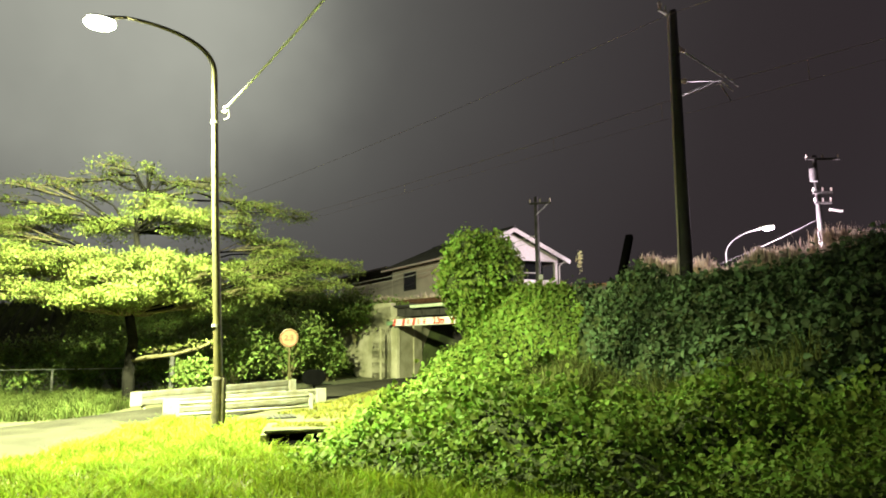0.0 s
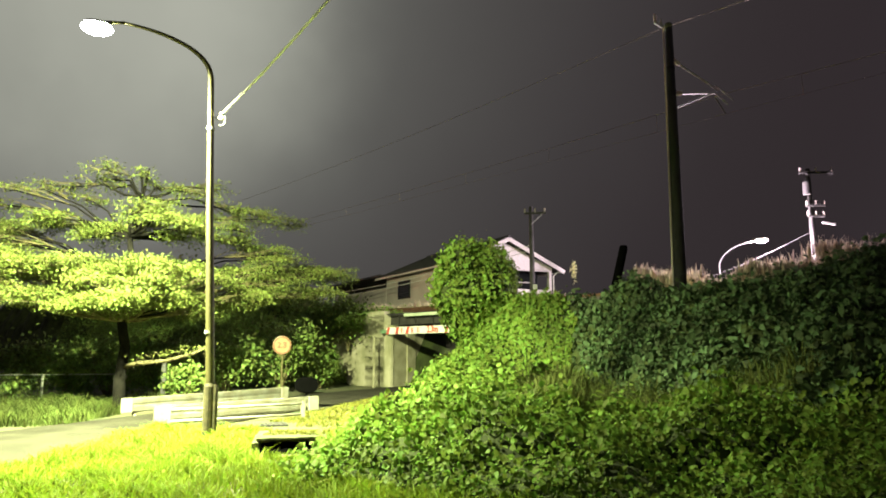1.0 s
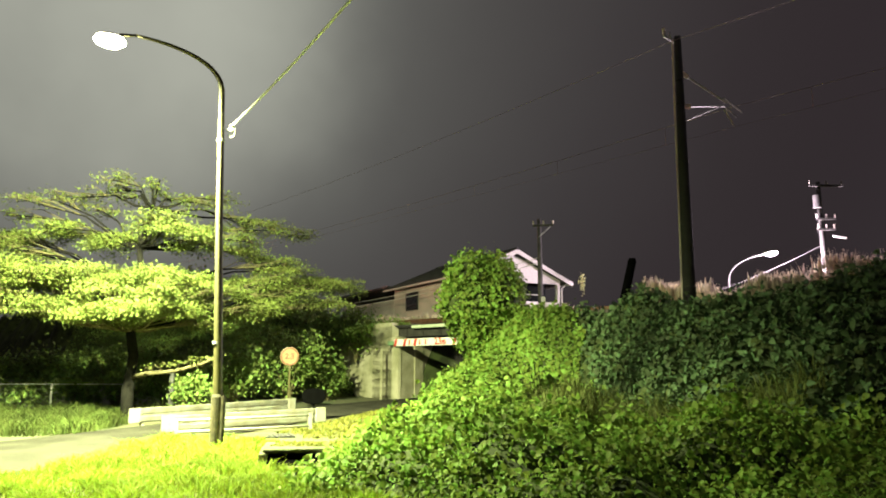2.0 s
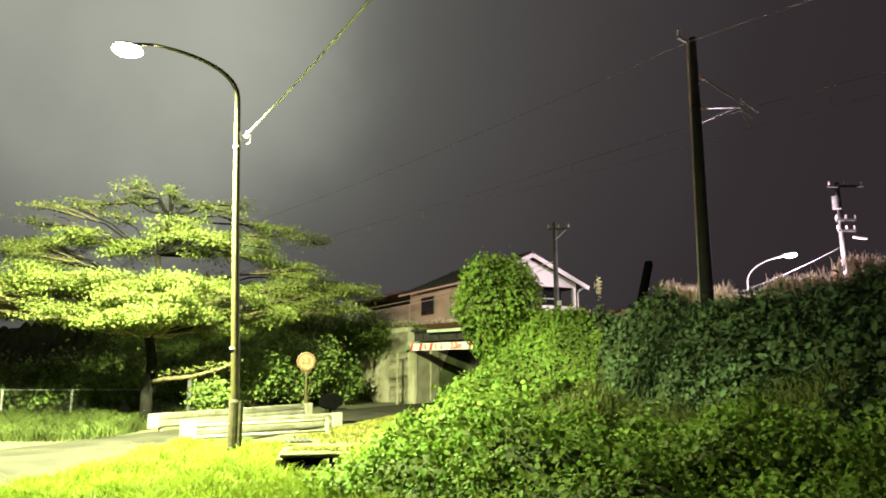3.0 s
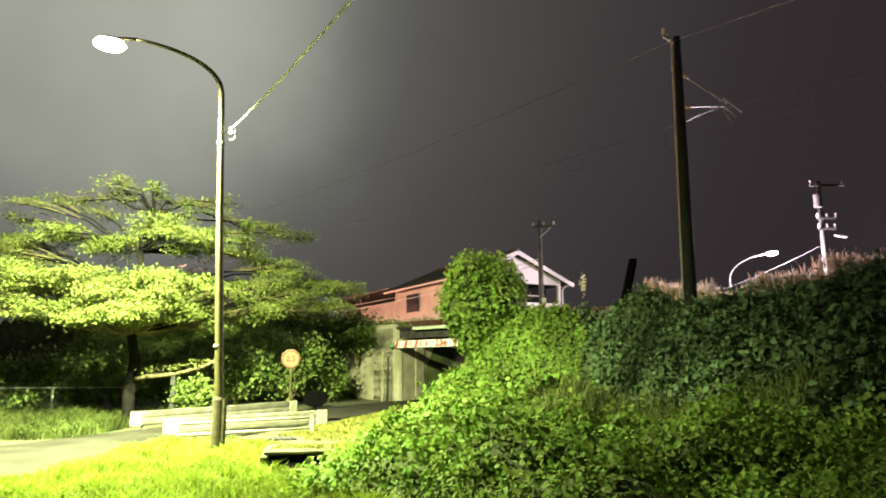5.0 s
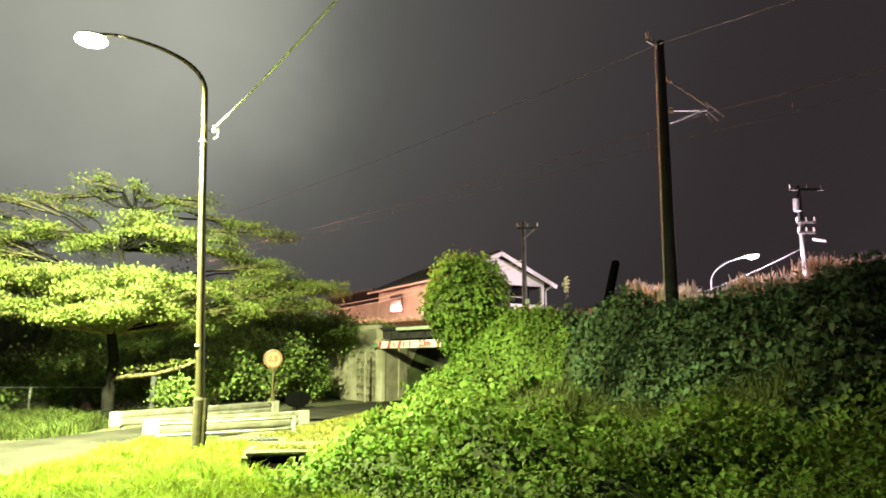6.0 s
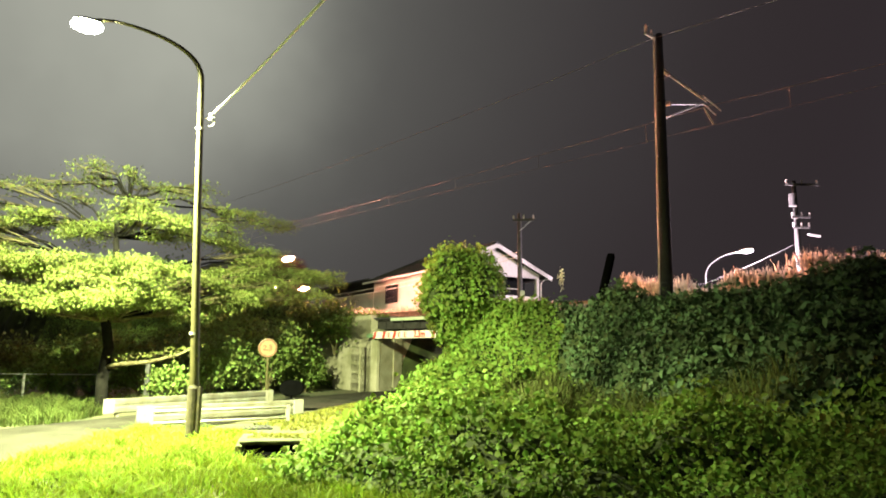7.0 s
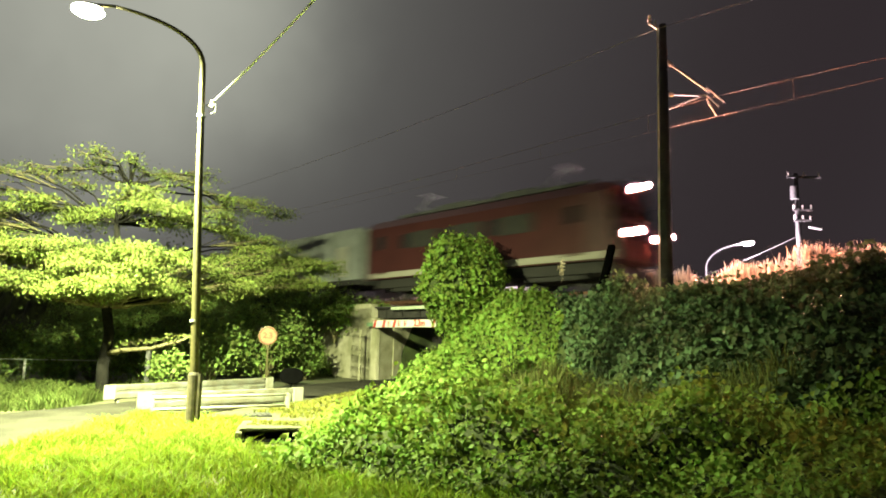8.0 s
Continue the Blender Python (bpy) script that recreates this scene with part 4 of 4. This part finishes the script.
def dark_leaved(s, u):
    """Where the leaves are darker: the bank beyond the stump."""
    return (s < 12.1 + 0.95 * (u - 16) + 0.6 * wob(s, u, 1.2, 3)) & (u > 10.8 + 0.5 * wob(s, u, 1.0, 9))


p, n = scatter(veg_right, -16, 18.9, 3, 12, 230000, lambda s, u: vine_edge(s, u) & ~meadow(s, u) & clumps(s, u, 1.0) & ~((u > 11.5) | dark_leaved(s, u)), 0.17)
tagged(leaves("kudzu_leaves", p, n, np.clip(np.hypot(p[:, 0], p[:, 1]) * 0.0085, 0.062, 0.095), M_KUDZU, 0.8, 0.55), "broad bright green kudzu leaves over low mounds", "vines", kind="stuff")
p, n = scatter(veg_right, -4, 14, 4, 12.6, 75000, lambda s, u: vine_edge(s, u) & meadow(s, u), 0.02)
tagged(blades("bank_grass", p, 0.42, 0.010, M_BANKGRASS, 0.3, 0.3), "rank grass at the foot of the embankment", "grass", kind="stuff")
# darker, bluer leaves than the kudzu on this stretch of bank
p, n = scatter(veg_right, -14, 13.5, 10.0, 18.2, 110000, lambda s, u: vine_edge(s, u) & ~meadow(s, u) & clumps(s, u, 0.8) & dark_leaved(s, u), 0.18)
tagged(leaves("creeper_leaves", p, n, 0.12, M_DARKLEAF, 0.75, 0.8), "dark blue-green leaves over the railway embankment", "vines", kind="stuff")
p, n = scatter(veg_right, 8, 18.9, 11.5, 18.2, 95000, lambda s, u: vine_edge(s, u) & ~meadow(s, u) & clumps(s, u, 0.8) & ~dark_leaved(s, u), 0.16)
tagged(leaves("kudzu_leaves", p, n, 0.105, M_KUDZU, 0.8, 0.55), "kudzu leaves climbing the railway embankment", "vines", kind="stuff")


def vine_tower():
    """A post smothered by kudzu, wider at the top."""
    t = thing("vine_covered_post", su(17.35, 17.0, 2.4), 0, "post smothered by a rounded tower of kudzu vines", "vines")
    bm = nb()
    bmesh.ops.create_icosphere(bm, subdivisions=4, radius=1)
    for v in bm.verts:
        q = v.co.copy()
        k = 1 + 0.36 * noise.noise(q * 1.7 + Vector((3, 1, 5))) + 0.26 * noise.noise(q * 4.2)
        w = 1.22 * (1 + 0.62 * min(q.z, 0))
        v.co = Vector((q.x * w * k, q.y * w * k, 1.15 + q.z * 1.62 * k))
    bmesh.ops.recalc_face_normals(bm, faces=bm.faces[:])
    bm.verts.ensure_lookup_table()
    co = np.array([v.co for v in bm.verts])
    no = np.array([v.normal for v in bm.verts])
    part("vine_core", bm, M_UNDER, t)
    i = rng.integers(0, len(co), 13000)
    pos = co[i] + rng.normal(0, 0.08, (len(i), 3)) + no[i] * rng.uniform(0.0, 0.34, (len(i), 1))
    c = leaves("vine_leaves", pos, no[i] + np.array((0, 0, 0.35)), 0.11, M_KUDZU, 0.78, 0.7)
    c.parent = t
    tagged(c, kind="stuff")


vine_tower()

p, n = scatter(veg_left, 23.6, 62, 12.6, 19, 90000, lambda s, u: (veg_left(s, u) > 0.15), 0.22)
tagged(leaves("shrub_leaves", p, n, 0.12, M_SHRUB, 0.7, 0.9), "dark shrubs on the embankment behind the tree", "shrubs", kind="stuff")


def shrub(at, r, h, label, n, z=0.0):
    t = thing("shrub", (*at, z), 0, label, "shrub", "shrubs along the lane")
    bm = nb()
    rr = random.Random(int(at[0] * 10) + 77)
    tips = []
    for k in range(9):
        a, e = rr.uniform(0, 6.28), rr.uniform(0.3, 1.0)
        tip = Vector((math.cos(a) * r * e * 0.8, math.sin(a) * r * e * 0.8, h * rr.uniform(0.5, 1.0)))
        tube(bm, [(0, 0, -0.1), tip * 0.5 + Vector((0, 0, 0.15)), tip], [0.03, 0.02, 0.006], 5)
        tips.append(tip)
    part("stem", bm, M_TWIG, t)
    pos = np.concatenate([np.array(q) * rr.uniform(0.75, 1.05) + rng.normal(0, 1, (n // 9, 3)) * np.array((r * 0.32, r * 0.32, h * 0.17)) for q in tips])
    pos[:, 2] = np.abs(pos[:, 2])
    c = leaves("foliage", pos, np.tile((0, -0.3, 0.8), (len(pos), 1)), 0.11, M_SHRUB, 0.7, 0.8)
    c.parent = t
    tagged(c, kind="stuff")


for at, r_, h_, n_ in (((-9.4, 23.4), 1.3, 1.7, 2600), ((-7.6, 24.6), 1.4, 2.2, 3200), ((-6.0, 26.4), 1.2, 2.1, 3000),
                       ((-11.5, 24.2), 1.5, 1.9, 2600), ((-13.8, 23.6), 1.5, 1.8, 2600), ((-16.2, 23.0), 1.6, 1.9, 2600), ((-7.55, 20.4), 0.5, 1.2, 900),
                       ((-10.2, 22.0), 0.8, 1.2, 1200), ((-11.6, 21.75), 0.8, 1.0, 1400), ((-13.3, 21.7), 0.8, 0.85, 1200), ((-15.2, 21.6), 0.9, 0.95, 1200), ((-6.3, 29.0), 1.1, 2.3, 2400), ((-4.9, 28.6), 0.8, 1.5, 1500)):
    shrub(at, r_, h_, "dark leafy shrub behind the lane", n_)


shrub(su(25.9, 17.5).xy, 1.15, 2.2, "leafy shrub growing over the wing wall", 2600, 1.6)
shrub(su(27.4, 17.0).xy, 1.3, 2.4, "leafy shrub growing beside the wing wall", 2600, 1.2)


def woodland_tree(at, h, r, n, seed):
    """A dark broadleaf tree beside the line: trunk, limbs, clumped foliage."""
    t = thing("woodland_tree", at, 0, "dark broadleaf tree beside the railway behind the cherry", "tree", "trees beside the railway")
    rr = random.Random(seed)
    part("trunk", tube(nb(), [(0, 0, -0.4), (0.1, 0, h * 0.4), (0.0, 0.1, h * 0.85)], [0.22, 0.15, 0.04], 9), M_BARK, t, smooth=True)
    pos = []
    for k in range(14):
        a, z = rr.uniform(0, 6.28), h * rr.uniform(0.22, 1.0)
        reach = r * rr.uniform(0.4, 1.0) * (1.1 - 0.6 * abs(z / h - 0.5))
        tip = Vector((math.cos(a) * reach, math.sin(a) * reach, z))
        part("limb", tube(nb(), [(0.05, 0, z * 0.75), tip], [0.06, 0.015], 6), M_BARK, t)
        pos.append(np.array(tip) + rng.normal(0, 1, (n // 14, 3)) * np.array((r * 0.32, r * 0.32, h * 0.075)))
    pos = np.concatenate(pos)
    c = leaves("crown", pos, np.tile((0, -0.2, 0.8), (len(pos), 1)), 0.24, M_SHRUB, 0.7, 0.9)
    c.parent = t
    tagged(c, kind="stuff")


woodland_tree(su(70, 26.9, 1.4), 8.6, 2.0, 5200, 5)
woodland_tree(su(75, 28.6, 1.4), 9.4, 2.2, 5200, 6)


def on_verge(x, y):
    """The grass between the viewer, the lane and the vines."""
    s, u = to_su(x, y)
    lane = (x > -5.9 + 0.2 * wob(x, y, 1.3, 9)) & (y < 14.2 + 0.15 * (x + 5) - 1.3 * smooth(-4.2, -2.6, x))
    right = ~vine_edge(s, u - 0.35)
    return lane & right & (y > 3.2)


x, y = rng.uniform(-9.5, 3.2, 205000), rng.uniform(3.2, 16.0, 205000)
ok = on_verge(x, y) & (~((np.abs(x + 2.42) < 0.60) & (y > 10.5) & (y < 12.6))) & (y < 15.5)
tuft = wob(x, y, 2.2, 6) + 0.7 * wob(x, y, 5.3, 2)
ok &= rng.uniform(0, 1, len(x)) < np.clip(0.75 + 0.5 * tuft, 0.18, 1)
x, y, tuft = x[ok], y[ok], tuft[ok]
bump_h = np.clip(0.5 + 0.45 * tuft, 0.0, 1.2) + 0.25 * np.exp(-((x + 3.9) ** 2 + (y - 12.35) ** 2) / 0.12)
gx, gy = rng.uniform(-2.95, -1.9, 900), rng.uniform(11.75, 12.4, 900)
tagged(blades("slab_grass", np.stack([gx, gy, np.full(900, 0.185)], 1), 0.035, 0.008, M_DRY), "short dry grass grown over the drain slab", "grass", kind="stuff")
tagged(blades("verge_grass", np.stack([x, y, np.zeros(len(x))], 1), 0.07 + 0.16 * bump_h, 0.009, M_GRASS, 0.42, 0.3), "bright unmown verge grass", "grass", kind="stuff")
x, y = rng.uniform(-20, -8.0, 40000), rng.uniform(14.4, 22.5, 40000)
ok = (y > 14.8 + 0.42 * (x + 8.7) * (x > -8.7)) & (y < 21.2)
tagged(blades("fence_weeds", np.stack([x[ok], y[ok], np.zeros(ok.sum())], 1), (0.12 + 0.30 * np.clip(0.5 + wob(x, y, 1.7, 3), 0, 1))[ok], 0.010, M_WEED, 0.5), "weeds growing along the fence", "grass", kind="stuff")
x, y = rng.uniform(-4.5, -0.5, 16000), rng.uniform(14.6, 26.0, 16000)
ok = (np.hypot(x + 3.75, y - 14.85) > 0.75) & (x > -3.4 + 0.22 * (y - 17.5)) & (x < -1.0 + 0.22 * (y - 17.5))
tagged(blades("lane_weeds", np.stack([x[ok], y[ok], np.zeros(ok.sum())], 1), 0.07, 0.012, M_DRY), "short dry weeds beside the lane", "grass", kind="stuff")


def reeds(name, s0, s1, u0, u1, n, h, label):
    s, u = rng.uniform(s0, s1, n), rng.uniform(u0, u1, n)
    clump = 0.55 + 0.45 * wob(s, u, 1.4, 8)
    pos = np.stack([TX * s + NX * u, TY * s + NY * u, np.full(n, 2.9)], 1)
    h = h * (0.97 - 0.10 * smooth(6.5, 10.0, s) * (s < 16)) * (1 - 0.5 * np.exp(-((s - 0.486 * u) / 0.8) ** 2))
    ob = blades(name, pos, h * (0.65 + 0.5 * clump), 0.016, M_REED, 0.09, 0.15)
    tagged(ob, label, "silver grass", kind="stuff")
    # upright feathery heads
    k = rng.choice(n, n // 4, replace=False)
    hp = pos[k] + np.stack([rng.normal(0, 0.08, len(k)), rng.normal(0, 0.08, len(k)), h[k] * (0.50 + 0.45 * clump[k])], 1)
    hp = np.repeat(hp, 3, 0) + rng.normal(0, 0.03, (len(k) * 3, 3))
    plume = blades(name + "_plumes", hp, 0.42, 0.030, M_REED, 0.10, 0.15)
    tagged(plume, "dry feathery plumes of silver grass", "silver grass", kind="stuff")


reeds("silver_grass", -9, 14.5, 22.8, 25.0, 14000, 1.85, "tall dry silver grass along the railway")
reeds("silver_grass", 18.5, 46, 23.0, 24.6, 9000, 0.95, "dry silver grass beside the railway beyond the bridge")
pl = np.repeat(np.array(su(13.35, 17.6, 4.05))[None], 90, 0) + rng.normal(0, 1, (90, 3)) * np.array((0.05, 0.05, 0.17))
tuft = leaves("grass_plume", pl, np.tile((0.0, -0.6, 0.3), (90, 1)), 0.09, M_REED, 0.3, 0.9)
tagged(tuft, "single dry plume above the vines", "silver grass", kind="stuff")


# ---- train ----
def locomotive():
    t = thing("locomotive", (0, 0, RAIL_Z), 0, "red electric locomotive with cream band and lit headlights", "locomotive")
    L, W = 13.5, 2.9
    out = [(-1.45, 0.95), (1.45, 0.95), (1.45, 3.3), (1.15, 3.65), (0.6, 3.82), (-0.6, 3.82), (-1.15, 3.65), (-1.45, 3.3)]
    bm = nb()
    prism(bm, out, L - 1.2, Matrix.Translation((0, -L, 0)))
    part("body", bm, M_LOCO, t, "dark red body shell")
    bm = nb()
    a = [bm.verts.new((x, -1.2, z)) for x, z in out]
    b = [bm.verts.new((x * 0.94, -0.05 - 0.45 * max(0, (z - 1.7) / 2.0), min(z, 3.75))) for x, z in out]
    for i in range(len(a)):
        j = (i + 1) % len(a)
        bm.faces.new((a[i], a[j], b[j], b[i]))
    bm.faces.new(b)
    bmesh.ops.recalc_face_normals(bm, faces=bm.faces[:])
    part("cab", bm, M_LOCO, t, "dark red cab front")
    for x in (-0.68, 0.68):
        part("windscreen", box(nb(), (x, -0.28, 2.55), (1.05, 0.06, 0.72), (-12, 0, 0), 0.02), M_GLASS, t)
    for x in (-1.462, 1.462):
        part("band", box(nb(), (x, -L / 2, 1.12), (0.02, L - 0.6, 0.24)), M_CREAM, t, "cream band along the sill")
        for y in (-1.75, -L + 1.0):
            dr = part("cab_door", box(nb(), (x, y, 2.1), (0.03, 0.65, 1.9)), M_LOCO, t)
            part("cab_window", box(nb(), (x * 1.01, y, 2.6), (0.03, 0.5, 0.6)), M_GLASS, dr)
        for k in range(3):
            part("louvre", box(nb(), (x, -4.4 - 2.6 * k, 2.55), (0.03, 1.7, 0.7)), M_UNDERFRAME, t)
            part("side_window", box(nb(), (x, -5.6 - 2.6 * k, 2.55), (0.03, 0.5, 0.6)), M_GLASS, t)
    part("roof", box(nb(), (0, -L / 2, 3.85), (1.7, L - 3, 0.12), bevel=0.02), M_ROOFGREY, t)
    for y in (-5, -8.5):
        part("roof_box", box(nb(), (0, y, 3.95), (1.3, 2.2, 0.3), bevel=0.03), M_ROOFGREY, t)
    for y in (-3.4, -11.0):
        bm = nb()
        tube(bm, [(0, y + 0.7, 3.9), (0, y - 0.5, 4.35), (0, y + 0.3, 4.78)], 0.03, 6)
        tube(bm, [(-0.6, y + 0.3, 4.78), (0.6, y + 0.3, 4.78)], 0.03, 6)
        part("pantograph", bm, M_STEEL, t)
    part("underframe", box(nb(), (0, -L / 2, 0.75), (2.5, L - 1.0, 0.4)), M_UNDERFRAME, t)
    part("snow_plough", box(nb(), (0, -0.3, 0.45), (2.5, 0.3, 0.6), (15, 0, 0)), M_UNDERFRAME, t)
    for yb in (-3.0, -L + 3.0):
        bg = part("bogie", box(nb(), (0, yb, 0.55), (2.3, 3.2, 0.35), bevel=0.03), M_UNDERFRAME, t)
        for dy in (-1.1, 1.1):
            bm = nb()
            for x in (-0.56, 0.56):
                tube(bm, [(x - 0.06, yb + dy, 0.47), (x + 0.06, yb + dy, 0.47)], 0.47, 20)
            part("wheelset", bm, M_UNDERFRAME, bg)
    # headlights: a shallow shining reflector round a bulb set deep in a dark tube
    def ring_band(bm, x, z, ends, n=18):
        rings = [[bm.verts.new((x + rr * math.cos(q), yy, z + rr * math.sin(q))) for q in (2 * math.pi * k / n for k in range(n))] for yy, rr in ends]
        for a, b in zip(rings, rings[1:]):
            for k in range(n):
                bm.faces.new((a[k], a[(k + 1) % n], b[(k + 1) % n], b[k]))
        return bm

    for x, z, y in ((0.0, 3.55, -0.16), (-0.98, 1.85, 0.16), (0.98, 1.85, 0.16)):
        r = 0.13 if x == 0 else 0.12
        hl = part("headlight", ring_band(nb(), x, z, ((y + 0.10, r - 0.005), (y + 0.10, r + 0.012), (y - 0.26, r + 0.012), (y - 0.262, 0.002))), M_BLACK, t)
        part("baffle", ring_band(nb(), x, z, ((y - 0.02, 0.047), (y + 0.04, 0.047), (y + 0.04, 0.045), (y - 0.20, 0.045), (y - 0.205, 0.001))), M_BLACK, hl, "dark tube round the bulb")
        part("reflector", ring_band(nb(), x, z, ((y + 0.095, r - 0.007), (y - 0.02, 0.05))), G_LENS, hl, "glowing reflector")
        bm = nb()
        bm.faces.new([bm.verts.new((x + 0.03 * math.cos(q), y - 0.195, z + 0.03 * math.sin(q))) for q in (2 * math.pi * k / 14 for k in range(14))][::-1])
        part("bulb", bm, G_BEAM, hl, "glowing bulb")
    return t


def wagon():
    t = thing("container_wagon", (0, 0, RAIL_Z), 0, "flat wagon loaded with grey containers", "wagon", "wagons of the train")
    part("flat_bed", box(nb(), (0, -9.6, 0.95), (2.6, 19.2, 0.25), bevel=0.02), M_UNDERFRAME, t)
    for k in range(5):
        # corrugated shell: a zigzag plan pushed upwards
        y0, plan = 0.3 + 3.75 * k, []
        for side in (1, -1):
            for q in range(10):
                a = y0 + 0.36 * q if side > 0 else y0 + 3.6 - 0.36 * q
                for f, x in ((0.0, 1.23), (0.15, 1.23), (0.20, 1.19), (0.31, 1.19)):
                    plan.append((side * x, a + side * f))
        bm = prism(nb(), plan, 2.5, Matrix(((1, 0, 0, 0), (0, 0, -1, 0), (0, 1, 0, 1.1), (0, 0, 0, 1))))
        c = part("container", bm, M_CONTAINER, t)
        for x in (-1.28, 1.28):
            part("door_panel", box(nb(), (x, -1.6 - 3.75 * k, 2.0), (0.03, 0.75, 1.5)), M_CREAM, c, "pale door panel")
    for yb in (-3.0, -16.2):
        bg = part("bogie", box(nb(), (0, yb, 0.55), (2.2, 2.6, 0.3), bevel=0.03), M_UNDERFRAME, t)
        bm = nb()
        for dy in (-0.9, 0.9):
            for x in (-0.56, 0.56):
                tube(bm, [(x - 0.06, yb + dy, 0.43), (x + 0.06, yb + dy, 0.43)], 0.43, 18)
        part("wheelset", bm, M_UNDERFRAME, bg)
    return t


LOCO = locomotive()
WAGONS = [wagon()]
for k in range(2):
    WAGONS.append(copy_thing(WAGONS[0], pose(0, 0, RAIL_Z)))


def motions():
    """The train runs in along the line at an even speed."""
    head_yaw = math.degrees(AZ) - 180
    times = [0.0, 1.0, 2.0, 3.0, 4.0, 5.0, 6.0, 7.0, 8.0]
    for ob, back in [(LOCO, 0.0)] + [(w, 14.3 + 20.0 * k) for k, w in enumerate(WAGONS)]:
        rows = []
        for t in times:
            p = su(35.4 - 23.2 * (t - 7.0) + back, TRACK_U, RAIL_Z)
            rows.append((t, pose(p.x, p.y, p.z, 0, 0, head_yaw)))
        walk(ob, rows)


motions()
